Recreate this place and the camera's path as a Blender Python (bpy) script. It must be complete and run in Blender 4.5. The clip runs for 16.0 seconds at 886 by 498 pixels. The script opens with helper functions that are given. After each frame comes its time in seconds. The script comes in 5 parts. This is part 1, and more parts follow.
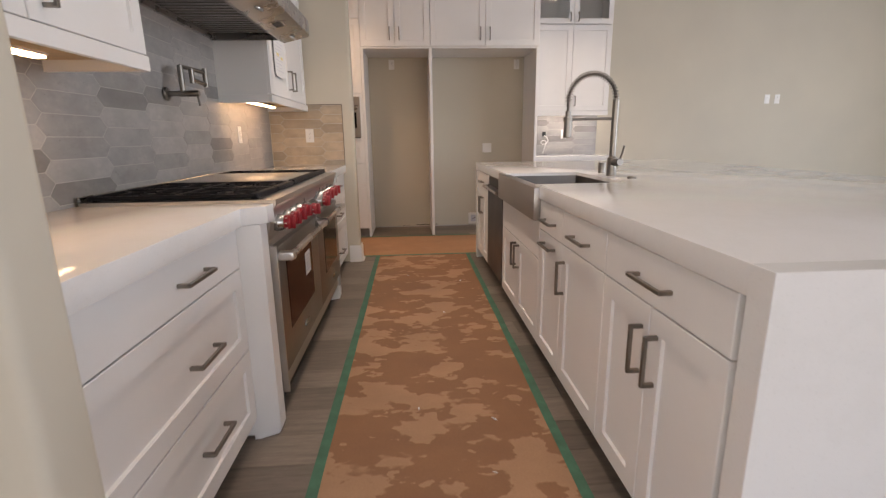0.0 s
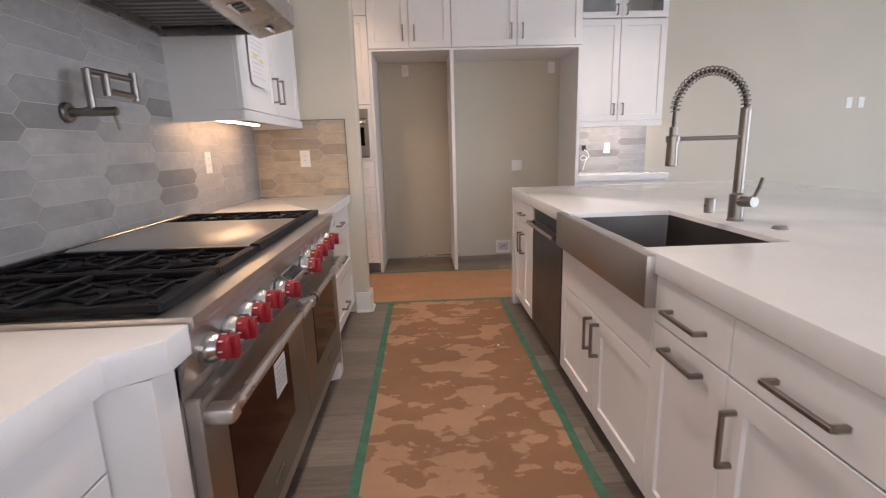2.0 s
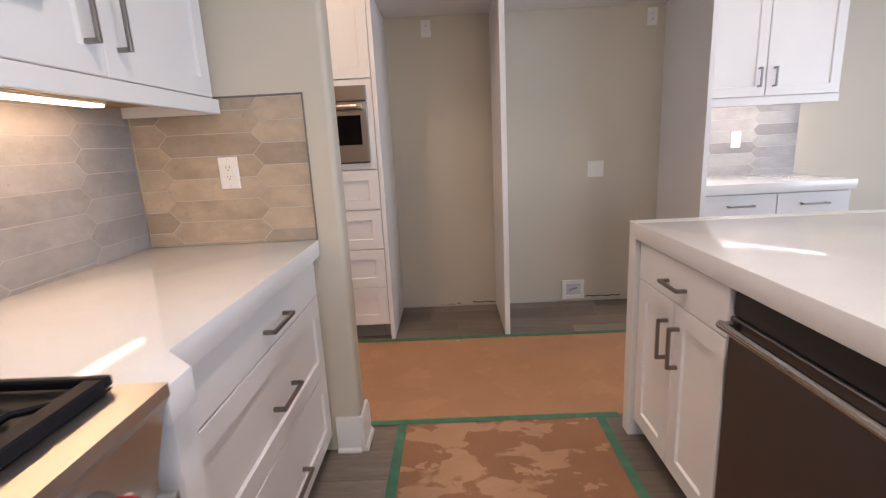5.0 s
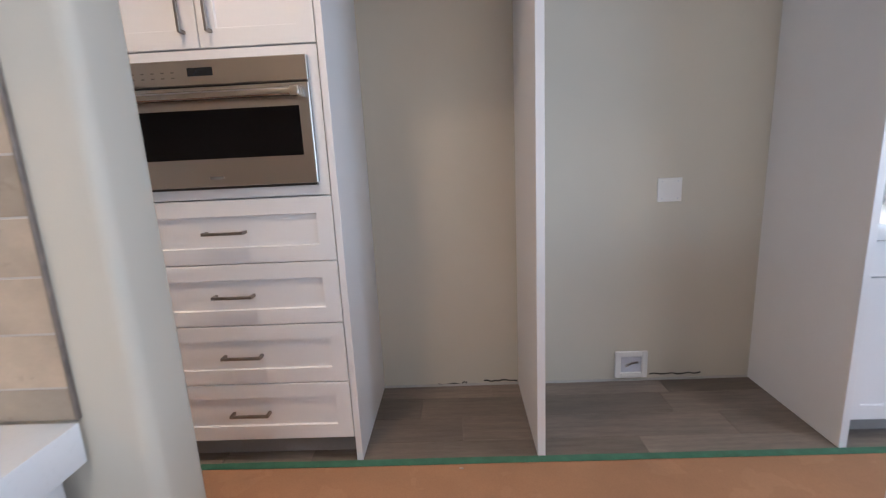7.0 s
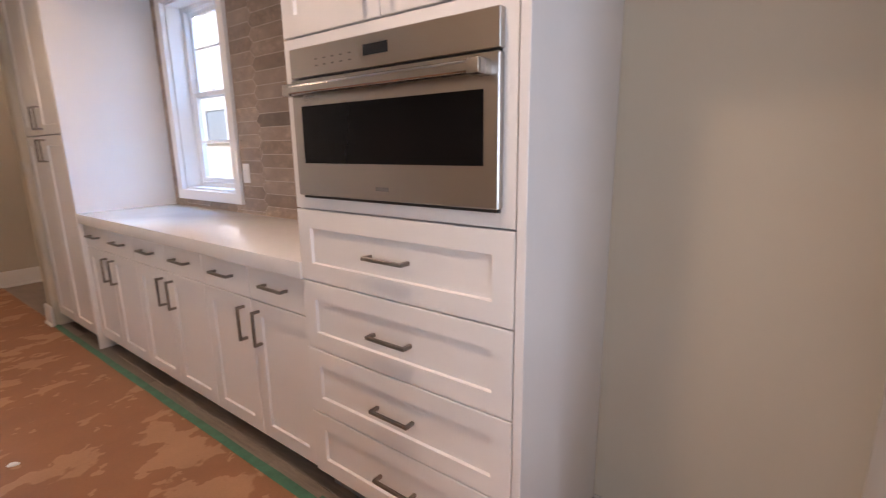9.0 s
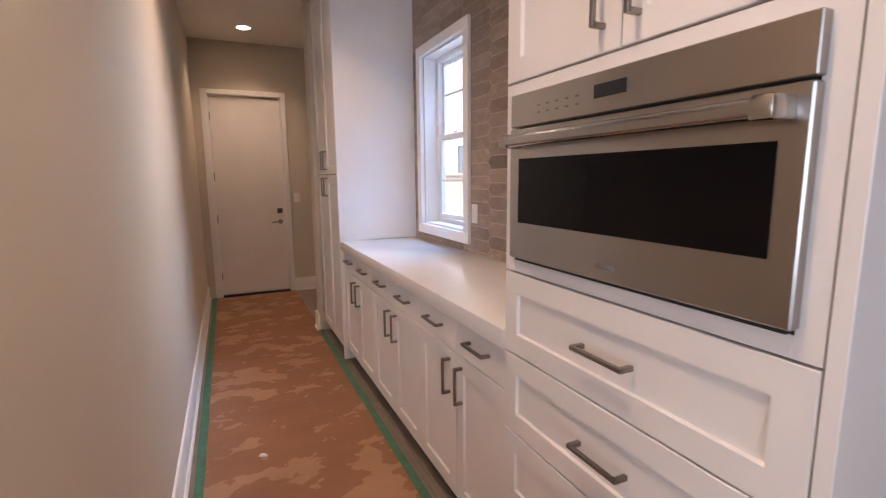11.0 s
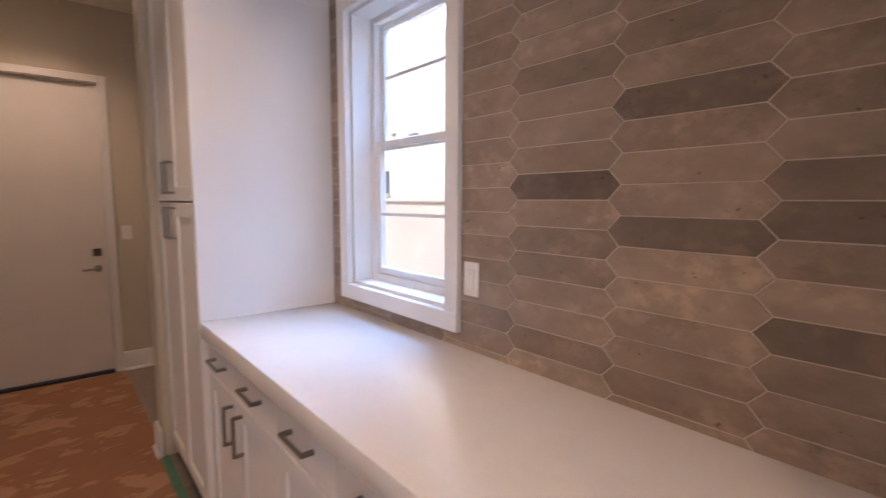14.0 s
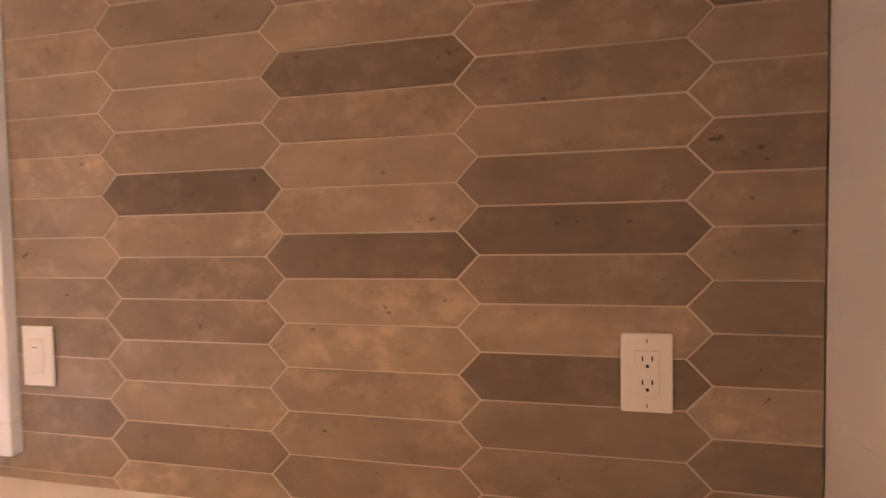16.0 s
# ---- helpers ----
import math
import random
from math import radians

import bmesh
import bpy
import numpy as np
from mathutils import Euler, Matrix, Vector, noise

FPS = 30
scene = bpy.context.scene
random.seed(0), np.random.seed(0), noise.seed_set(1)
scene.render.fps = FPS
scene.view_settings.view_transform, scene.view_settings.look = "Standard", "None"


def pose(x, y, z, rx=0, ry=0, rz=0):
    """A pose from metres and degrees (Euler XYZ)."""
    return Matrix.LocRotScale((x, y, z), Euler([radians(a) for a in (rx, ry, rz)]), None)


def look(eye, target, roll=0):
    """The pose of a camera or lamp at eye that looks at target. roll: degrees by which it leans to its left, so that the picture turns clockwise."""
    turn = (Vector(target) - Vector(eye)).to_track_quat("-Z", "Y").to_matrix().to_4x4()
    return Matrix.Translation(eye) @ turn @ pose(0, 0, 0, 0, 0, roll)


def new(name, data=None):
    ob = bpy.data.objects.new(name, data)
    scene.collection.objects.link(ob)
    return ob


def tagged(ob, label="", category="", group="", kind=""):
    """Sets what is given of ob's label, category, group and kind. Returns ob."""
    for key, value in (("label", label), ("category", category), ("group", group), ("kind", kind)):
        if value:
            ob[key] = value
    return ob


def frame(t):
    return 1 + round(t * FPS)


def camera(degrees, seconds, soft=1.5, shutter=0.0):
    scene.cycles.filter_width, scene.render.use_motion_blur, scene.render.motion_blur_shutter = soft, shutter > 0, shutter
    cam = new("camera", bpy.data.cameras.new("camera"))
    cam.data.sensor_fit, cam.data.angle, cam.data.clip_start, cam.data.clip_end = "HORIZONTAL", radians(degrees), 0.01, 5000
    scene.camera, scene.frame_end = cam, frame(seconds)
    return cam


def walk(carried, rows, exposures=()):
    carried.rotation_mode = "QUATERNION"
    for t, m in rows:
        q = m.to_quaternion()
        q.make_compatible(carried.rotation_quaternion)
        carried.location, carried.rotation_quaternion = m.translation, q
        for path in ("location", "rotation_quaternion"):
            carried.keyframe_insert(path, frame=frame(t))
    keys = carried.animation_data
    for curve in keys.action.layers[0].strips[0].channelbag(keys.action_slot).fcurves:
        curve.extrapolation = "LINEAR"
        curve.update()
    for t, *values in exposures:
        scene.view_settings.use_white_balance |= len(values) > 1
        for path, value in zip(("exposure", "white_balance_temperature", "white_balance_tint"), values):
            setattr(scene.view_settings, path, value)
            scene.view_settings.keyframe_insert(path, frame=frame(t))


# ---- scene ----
cam = camera(86.6, 16.0, 1.25, 0.3)
PATH = [
    (0, (0.108, 0.225, 1.145), (0.231, 2.168, 0.685), -0.8),
    (0.5, (0.082, 0.445, 1.17), (0.229, 2.4, 0.773), -0.8),
    (1, (0.084, 0.634, 1.2), (0.188, 2.593, 0.81), -1.4),
    (1.5, (0.08, 0.865, 1.227), (0.145, 2.822, 0.819), -1.6),
    (2, (0.049, 1.153, 1.236), (0.12, 3.106, 0.811), -1.7),
    (2.5, (0.061, 1.422, 1.233), (0.103, 3.374, 0.799), -2.0),
    (3, (0.059, 1.7, 1.237), (0.062, 3.648, 0.786), -2.2),
    (3.5, (0.007, 2.006, 1.243), (0.016, 3.955, 0.791), -2.3),
    (4, (0.003, 2.303, 1.243), (-0.023, 4.252, 0.795), -2.8),
    (4.2, (0.007, 2.425, 1.252), (-0.037, 4.373, 0.801), -2.9),
    (6.3, (0.021, 3.671, 1.236), (-0.009, 5.629, 0.831), -2.6),
    (6.5, (0.024, 3.796, 1.252), (0.007, 5.754, 0.842), -2.6),
    (7, (0.048, 4.069, 1.264), (-0.023, 6.024, 0.846), -2.8),
    (7.5, (0.08, 4.319, 1.284), (-0.142, 6.257, 0.842), -2.1),
    (8, (0.081, 4.55, 1.286), (-0.384, 6.436, 0.809), -1.6),
    (8.5, (0.106, 4.725, 1.287), (-0.713, 6.492, 0.831), -0.9),
    (9, (0.099, 4.839, 1.312), (-1.083, 6.395, 0.886), -0.8),
    (9.5, (0.056, 4.937, 1.333), (-1.382, 6.263, 0.914), -1.1),
    (10, (0.062, 5.011, 1.36), (-1.592, 6.064, 0.963), -1.4),
    (10.2, (0.05, 5.03, 1.37), (-1.656, 6.007, 1.004), -1.3),
    (12.3, (-0.606, 5.138, 1.432), (-2.487, 5.723, 1.085), -0.0),
    (12.5, (-0.742, 5.186, 1.441), (-2.638, 5.714, 1.086), -0.1),
    (13, (-1.08, 5.22, 1.427), (-2.974, 5.769, 1.095), -0.3),
    (13.5, (-1.326, 5.246, 1.431), (-3.114, 6.103, 1.164), -0.3),
    (14, (-1.45, 5.347, 1.429), (-2.975, 6.625, 1.224), 0.2),
    (14.5, (-1.494, 5.404, 1.443), (-2.682, 7.005, 1.289), 0.9),
    (15, (-1.545, 5.424, 1.486), (-2.384, 7.234, 1.351), 0.4),
    (15.5, (-1.608, 5.533, 1.463), (-2.163, 7.45, 1.341), -0.5),
    (16, (-1.63, 5.696, 1.394), (-2.038, 7.653, 1.319), -1.0),
]
EXPOSURES = [(0.0, 0.78, 7100, 20), (2.0, 0.96, 6500, 20), (3.0, 1.14, 6500, 21), (3.5, 1.16, 6400, 21), (4.0, 1.06, 6400, 21), (6.5, 1.04, 5700, 15), (7.0, 1.15, 5500, 14), (7.5, 1.42, 5500, 14), (8.0, 1.45, 5750, 17), (8.5, 1.3, 6100, 20), (9.0, 1.28, 6200, 22), (10.0, 1.2, 6300, 24), (12.5, 1.14, 6250, 24), (13.0, 1.02, 6300, 24), (14.0, 1.05, 6300, 25), (15.0, 1.1, 7000, 29), (15.5, 1.2, 8300, 34), (16.0, 1.5, 8800, 37)]
walk(cam, [(t, look(eye, target, roll)) for t, eye, target, roll in PATH], EXPOSURES)

# ---- world, sun, large lights ----
world = bpy.data.worlds.new("world")
scene.world = world
world.use_nodes = True
_wn = world.node_tree.nodes
_sky = _wn.new("ShaderNodeTexSky")
_sky.sky_type, _sky.sun_disc = "NISHITA", False
_sky.sun_elevation, _sky.sun_rotation = radians(45), radians(201)
_wn["Background"].inputs[1].default_value = 0.15
world.node_tree.links.new(_sky.outputs[0], _wn["Background"].inputs[0])

_sun = bpy.data.lights.new("sun", "SUN")
_sun.energy, _sun.angle, _sun.color = 2.2, radians(0.5), (1.0, 0.95, 0.88)
_sun_ob = new("sun", _sun)
_sun_ob.matrix_world = look((-3.0, -9.4, 10.0), (0.6, 0.0, 0.0))


def area(name, m, sx, sy, watts, colour, shape="RECTANGLE"):
    d = bpy.data.lights.new(name, "AREA")
    d.shape, d.size, d.size_y, d.energy, d.color = shape, sx, sy, watts, colour
    o = new(name, d)
    o.matrix_world = m
    return o


# Added lamps for daylight from unseen openings of the great room, east, south, west.
area("daylight_east", look((7.35, 1.3, 1.5), (0.0, 2.6, 1.3)), 4.8, 2.3, 112, (0.70, 0.85, 1.0))
area("daylight_south", look((2.6, -3.85, 1.45), (2.2, 2.0, 1.2)), 5.0, 2.3, 23, (0.86, 0.93, 1.0))
area("daylight_west", look((-1.1, -1.9, 1.45), (1.2, -0.6, 1.1)), 2.6, 2.2, 20, (0.86, 0.93, 1.0))

# Open sky above the side yard, entering by the pantry window.
area("skylight_pantry", look((-3.03, 7.35, 3.0), (-2.95, 6.1, 1.0)), 1.1, 0.8, 46, (0.30, 0.60, 1.0))
# Light of the sunlit yard, standing in the head of the pantry window.
_yard = area("daylight_pantry_window", look((-3.03, 6.605, 2.175), (-2.65, 4.8, 1.5)), 0.5, 0.09, 2.2, (0.92, 0.95, 1.0))
_yard.data.spread = radians(72)

# ---- materials ----


class Mat:
    """A node material with a principled shader and short helpers."""

    def __init__(self, name):
        self.m = bpy.data.materials.new(name)
        self.m.use_nodes = True
        self.nt = self.m.node_tree
        self.b = self.nt.nodes["Principled BSDF"]

    def n(self, kind, **sets):
        node = self.nt.nodes.new(kind)
        if "operation" in sets:
            node.operation = sets["operation"]
        if "data_type" in sets:
            node.data_type = sets["data_type"]
        if "blend_type" in sets:
            node.blend_type = sets["blend_type"]
        return node

    def l(self, a, b):
        self.nt.links.new(a, b)

    def coords(self, stretch=(1, 1, 1), scatter=False):
        tc, mp = self.n("ShaderNodeTexCoord"), self.n("ShaderNodeMapping")
        mp.inputs["Scale"].default_value = stretch
        self.l(tc.outputs["Object"], mp.inputs["Vector"])
        if scatter:
            info, mul = self.n("ShaderNodeObjectInfo"), self.n("ShaderNodeMath", operation="MULTIPLY")
            mul.inputs[1].default_value = 61.0
            self.l(info.outputs["Random"], mul.inputs[0])
            self.l(mul.outputs[0], mp.inputs["Location"])
        return mp.outputs[0]

    def noise(self, vec, scale, detail=3.0, rough=0.55):
        t = self.n("ShaderNodeTexNoise")
        t.inputs["Scale"].default_value, t.inputs["Detail"].default_value, t.inputs["Roughness"].default_value = scale, detail, rough
        self.l(vec, t.inputs["Vector"])
        return t.outputs["Fac"]

    def ramp(self, fac, stops, mode="LINEAR"):
        r = self.n("ShaderNodeValToRGB")
        r.color_ramp.interpolation = mode
        els = r.color_ramp.elements
        while len(els) < len(stops):
            els.new(0.5)
        for e, (p, c) in zip(els, stops):
            e.position, e.color = p, (*c, 1.0) if len(c) == 3 else c
        self.l(fac, r.inputs[0])
        return r.outputs[0]

    def mix(self, kind, fac, a, b):
        x = self.n("ShaderNodeMix", data_type="RGBA", blend_type=kind)
        for sock, v in ((x.inputs[0], fac), (x.inputs[6], a), (x.inputs[7], b)):
            if isinstance(v, (int, float)):
                sock.default_value = v
            elif isinstance(v, tuple):
                sock.default_value = (*v, 1.0)
            else:
                self.l(v, sock)
        return x.outputs[2]

    def span(self, fac, lo, hi):
        r = self.n("ShaderNodeMapRange")
        r.inputs[3].default_value, r.inputs[4].default_value = lo, hi
        r.inputs[1].default_value, r.inputs[2].default_value = 0.25, 0.75
        self.l(fac, r.inputs[0])
        return r.outputs[0]

    def bump(self, height, strength, dist=0.002):
        b = self.n("ShaderNodeBump")
        b.inputs["Strength"].default_value, b.inputs["Distance"].default_value = strength, dist
        self.l(height, b.inputs["Height"])
        self.l(b.outputs[0], self.b.inputs["Normal"])

    def base(self, c):
        if isinstance(c, tuple):
            self.b.inputs["Base Color"].default_value = (*c, 1.0)
        else:
            self.l(c, self.b.inputs["Base Color"])

    def rough(self, r):
        if isinstance(r, (int, float)):
            self.b.inputs["Roughness"].default_value = r
        else:
            self.l(r, self.b.inputs["Roughness"])


def plain(name, col, rough=0.5, metal=0.0, var=0.05, big=3.0, fine=90.0, bump=0.05, stretch=(1, 1, 1), rvar=0.06, coat=0.0):
    """Paint, metal or plastic: a colour with cloudy variation, fine grain, uneven gloss."""
    k = Mat(name)
    v = k.coords(stretch)
    a, b = k.noise(v, big, 4.0), k.noise(v, fine, 2.0)
    lo, hi = tuple(c * (1 - var) for c in col), tuple(min(1.0, c * (1 + var)) for c in col)
    k.base(k.mix("MULTIPLY", 0.4, k.ramp(a, [(0.3, lo), (0.7, hi)]), k.ramp(b, [(0.3, (1 - var,) * 3), (0.7, (1, 1, 1))])))
    k.rough(k.span(a, max(0.02, rough - rvar), min(1.0, rough + rvar)))
    k.b.inputs["Metallic"].default_value = metal
    k.b.inputs["Coat Weight"].default_value = coat
    k.bump(b, bump, 0.001)
    return k.m


def glow(name, col, strength):
    k = Mat(name)
    k.base(col)
    k.b.inputs["Emission Color"].default_value = (*col, 1.0)
    k.b.inputs["Emission Strength"].default_value = strength
    return k.m


def tile_mat(name, lo, hi, figure=0.3, soft=0.5):
    """Honed porcelain with cloudy stone figure along its length; tone differs from tile to tile. soft: how faint the fine figure is."""
    k = Mat(name)
    v, w = k.coords((0.55, 1, 1), True), k.coords((0.75, 1, 1), True)
    info = k.n("ShaderNodeObjectInfo")
    tone = k.ramp(info.outputs["Random"], [(0.0, lo), (0.55, tuple((a + b) / 2 for a, b in zip(lo, hi))), (1.0, hi)])
    cloud, spots, grain = k.noise(v, 11.0, 6.0, 0.6), k.noise(w, 38.0, 4.0, 0.6), k.noise(w, 260.0, 2.0)
    c = k.mix("MULTIPLY", 0.62 - 0.2 * soft, tone, k.ramp(cloud, [(0.3, (0.62, 0.6, 0.58)), (0.5, (0.95, 0.95, 0.95)), (0.7, (1.28, 1.26, 1.23))]))
    c = k.mix("MULTIPLY", 0.32 * (1 - 0.6 * soft), c, k.ramp(spots, [(0.28, (0.3, 0.27, 0.25)), (0.37, (0.95, 0.95, 0.95)), (0.58, (1.0, 1.0, 1.0)), (0.72, (1.25, 1.22, 1.2))]))
    shell, where = k.noise(w, 30.0, 5.0, 0.62), k.noise(v, 6.5, 2.0)
    mask = k.mix("MULTIPLY", 1.0, k.ramp(shell, [(0.47, (0, 0, 0)), (0.62, (1, 1, 1))]), k.ramp(where, [(0.40, (0, 0, 0)), (0.58, (1, 1, 1))]))
    pale = k.mix("MULTIPLY", 1.0, c, (1.6, 1.55, 1.5))
    c = k.mix("MIX", k.mix("MULTIPLY", 1.0, mask, (figure, figure, figure)), c, pale)
    specks = k.noise(w, 50.0, 2.0, 0.5)
    c = k.mix("MULTIPLY", min(1.0, figure * 1.6), c, k.ramp(specks, [(0.235, (0.35, 0.32, 0.3)), (0.285, (1, 1, 1))]))
    k.base(c)
    k.rough(k.span(cloud, 0.38, 0.55))
    k.bump(k.mix("MIX", 0.5, spots, grain), 0.12, 0.001)
    return k.m


def plank_mat():
    k = Mat("grey_oak_plank")
    v = k.coords((1.4, 16, 1), True)
    w = k.coords((1, 1, 1), True)
    info = k.n("ShaderNodeObjectInfo")
    tone = k.ramp(info.outputs["Random"], [(0.0, (0.15, 0.12, 0.097)), (0.5, (0.20, 0.163, 0.134)), (1.0, (0.255, 0.21, 0.174))])
    grain, pores, patch = k.noise(v, 3.0, 6.0, 0.6), k.noise(v, 14.0, 4.0, 0.7), k.noise(w, 2.2, 3.0)
    c = k.mix("MULTIPLY", 0.6, tone, k.ramp(grain, [(0.3, (0.55, 0.53, 0.5)), (0.5, (0.95, 0.94, 0.93)), (0.72, (1.3, 1.3, 1.3))]))
    c = k.mix("MULTIPLY", 0.5, c, k.ramp(pores, [(0.35, (0.7, 0.7, 0.7)), (0.6, (1.1, 1.1, 1.1))]))
    c = k.mix("MULTIPLY", 0.5, c, k.ramp(patch, [(0.35, (0.75, 0.75, 0.75)), (0.65, (1.15, 1.13, 1.1))]))
    k.base(c)
    k.rough(k.span(grain, 0.42, 0.6))
    k.bump(pores, 0.15, 0.001)
    return k.m


def paper_mat(name, dark, light, share, stretch=(1, 1, 1)):
    """Brown floor paper; share: how much of its top ply has peeled to a lighter one."""
    k = Mat(name)
    v = k.coords(stretch)
    warp = k.n("ShaderNodeTexNoise")
    warp.inputs["Scale"].default_value, warp.inputs["Detail"].default_value = 13.0, 3.0
    k.l(v, warp.inputs["Vector"])
    push = k.n("ShaderNodeMix", data_type="VECTOR")
    push.inputs[0].default_value = 0.09
    k.l(v, push.inputs[4])
    k.l(warp.outputs["Color"], push.inputs[5])
    big = k.noise(push.outputs[1], 5.5, 2.0, 0.5)
    edge = k.ramp(big, [(share - 0.012, (0, 0, 0)), (share + 0.012, (1, 1, 1))])
    big2 = k.noise(push.outputs[1], 12.0, 2.0, 0.5)
    edge2 = k.ramp(big2, [(share + 0.085, (0, 0, 0)), (share + 0.105, (1, 1, 1))])
    both = k.mix("LIGHTEN", 1.0, edge, edge2)
    cloud, fibre = k.noise(v, 2.6, 4.0), k.noise(v, 210.0, 3.0)
    c = k.mix("MIX", both, dark, light)
    c = k.mix("MULTIPLY", 0.7, c, k.ramp(cloud, [(0.3, (0.8, 0.78, 0.76)), (0.7, (1.12, 1.12, 1.12))]))
    c = k.mix("MULTIPLY", 0.3, c, k.ramp(fibre, [(0.3, (0.7, 0.7, 0.7)), (0.7, (1.1, 1.1, 1.1))]))
    k.base(c)
    k.rough(k.span(cloud, 0.72, 0.88))
    k.bump(k.mix("MIX", 0.25, both, fibre), 0.25, 0.0012)
    return k.m


def steel_mat(name, col, rough, stretch, tint=0.06, smudge=1.0):
    """Brushed stainless steel; the brushing runs along the short scale of stretch."""
    k = Mat(name)
    v, w = k.coords(stretch), k.coords((1, 1, 1))
    lines, smear = k.noise(v, 12.0, 3.0, 0.6), k.noise(w, 5.0, 4.0)
    lo, hi = tuple(c * (1 - tint) for c in col), tuple(c * (1 + tint) for c in col)
    k.base(k.ramp(lines, [(0.2, lo), (0.8, hi)]))
    k.b.inputs["Metallic"].default_value = 1.0
    k.rough(k.mix("MIX", 0.5, k.ramp(lines, [(0.3, (rough - 0.008,) * 3), (0.7, (rough + 0.01,) * 3)]), k.ramp(smear, [(0.3, (rough - 0.05 * smudge,) * 3), (0.7, (rough + 0.08 * smudge,) * 3)])))
    k.bump(lines, 0.005, 0.0002)
    return k.m


def quartz_mat():
    k = Mat("white_quartz")
    v = k.coords()
    cloud, grit, vein = k.noise(v, 2.2, 5.0), k.noise(v, 160.0, 2.0), k.noise(v, 1.3, 8.0, 0.7)
    c = k.mix("MIX", 0.5, k.ramp(cloud, [(0.3, (0.765, 0.755, 0.745)), (0.7, (0.80, 0.795, 0.79))]), k.ramp(vein, [(0.46, (0.8, 0.79, 0.785)), (0.5, (0.765, 0.755, 0.745)), (0.54, (0.8, 0.79, 0.785))]))
    c = k.mix("MULTIPLY", 0.25, c, k.ramp(grit, [(0.28, (0.75, 0.74, 0.72)), (0.4, (1, 1, 1))]))
    k.base(c)
    k.rough(k.span(cloud, 0.08, 0.12))
    k.b.inputs["Specular IOR Level"].default_value = 0.7
    k.bump(grit, 0.02, 0.0004)
    return k.m


def glass_mat(name, tint=(1, 1, 1), rough=0.0):
    k = Mat(name)
    k.base(tint)
    k.b.inputs["Transmission Weight"].default_value = 1.0
    k.b.inputs["IOR"].default_value = 1.45
    k.rough(rough)
    return k.m


def wall_mat(name, col):
    """Rolled wall paint over light orange-peel plaster."""
    k = Mat(name)
    v = k.coords()
    cloud, peel = k.noise(v, 1.1, 4.0), k.noise(v, 150.0, 2.5, 0.5)
    k.base(k.ramp(cloud, [(0.3, tuple(c * 0.955 for c in col)), (0.7, tuple(c * 1.03 for c in col))]))
    k.rough(k.span(cloud, 0.55, 0.68))
    k.bump(peel, 0.16, 0.0012)
    return k.m


WALL = wall_mat("beige_wall_paint", (0.60, 0.545, 0.448))
CEIL = wall_mat("ceiling_paint", (0.86, 0.845, 0.82))
TRIM = plain("white_trim_paint", (0.80, 0.785, 0.77), 0.35, var=0.025, bump=0.03)
CAB = plain("white_cabinet_lacquer", (0.80, 0.785, 0.775), 0.33, var=0.025, big=2.0, bump=0.035)
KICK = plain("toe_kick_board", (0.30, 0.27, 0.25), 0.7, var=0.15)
WOODRAW = plain("maple_underside", (0.52, 0.36, 0.2), 0.55, var=0.15, big=4, stretch=(10, 1, 1))
QUARTZ = quartz_mat()
TILE = tile_mat("grey_picket_tile", (0.335, 0.32, 0.31), (0.43, 0.41, 0.396), 0.2, 0.9)
# Return wall tiles: the led bar's warm glow is put into their beige colour.
TILE_GLOW = tile_mat("glow_tinted_picket_tile", (0.40, 0.32, 0.235), (0.48, 0.39, 0.295), 0.16)
TILE_GLOW_D = tile_mat("glow_tinted_dark_picket_tile", (0.335, 0.27, 0.205), (0.38, 0.31, 0.235), 0.16)
TILE_P = tile_mat("taupe_picket_tile", (0.235, 0.178, 0.139), (0.365, 0.284, 0.223), 0.56, 0.0)
TILE_PD = tile_mat("brown_picket_tile", (0.145, 0.108, 0.085), (0.195, 0.147, 0.115), 0.5, 0.1)
TILE_D = tile_mat("charcoal_picket_tile", (0.235, 0.222, 0.212), (0.295, 0.279, 0.266), 0.2, 0.9)
GROUT_P = plain("taupe_grout", (0.58, 0.50, 0.43), 0.9, var=0.1, fine=300, bump=0.2)
GROUT = plain("light_grout", (0.53, 0.50, 0.465), 0.9, var=0.1, fine=300, bump=0.2)
EDGE = plain("brown_edge_and_shade", (0.24, 0.2, 0.17), 0.5, 0.4, var=0.3, big=18)
PLANK = plank_mat()
PAPER_W = paper_mat("peeled_floor_paper", (0.29, 0.144, 0.073), (0.43, 0.25, 0.146), 0.545, (0.8, 1.25, 1))
PAPER_C = paper_mat("corridor_floor_paper", (0.285, 0.134, 0.066), (0.385, 0.216, 0.121), 0.565, (1.2, 0.85, 1))
PAPER = paper_mat("clean_floor_paper", (0.385, 0.205, 0.108), (0.41, 0.222, 0.119), 0.6)
TAPE = plain("green_masking_tape", (0.055, 0.172, 0.108), 0.6, var=0.25, big=14, bump=0.15)
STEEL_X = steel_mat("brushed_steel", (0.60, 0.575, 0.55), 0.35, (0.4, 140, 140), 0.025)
# Oven door steel: dark reflections of island and room are put into the colour.
STEEL_Z_DIM = steel_mat("dimmed_brushed_steel_vertical", (0.30, 0.28, 0.262), 0.33, (140, 140, 0.4), 0.025)
STEEL_K = steel_mat("dark_dishwasher_steel", (0.145, 0.14, 0.15), 0.42, (140, 140, 0.4), 0.03)
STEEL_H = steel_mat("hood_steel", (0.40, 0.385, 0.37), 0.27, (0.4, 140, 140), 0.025)
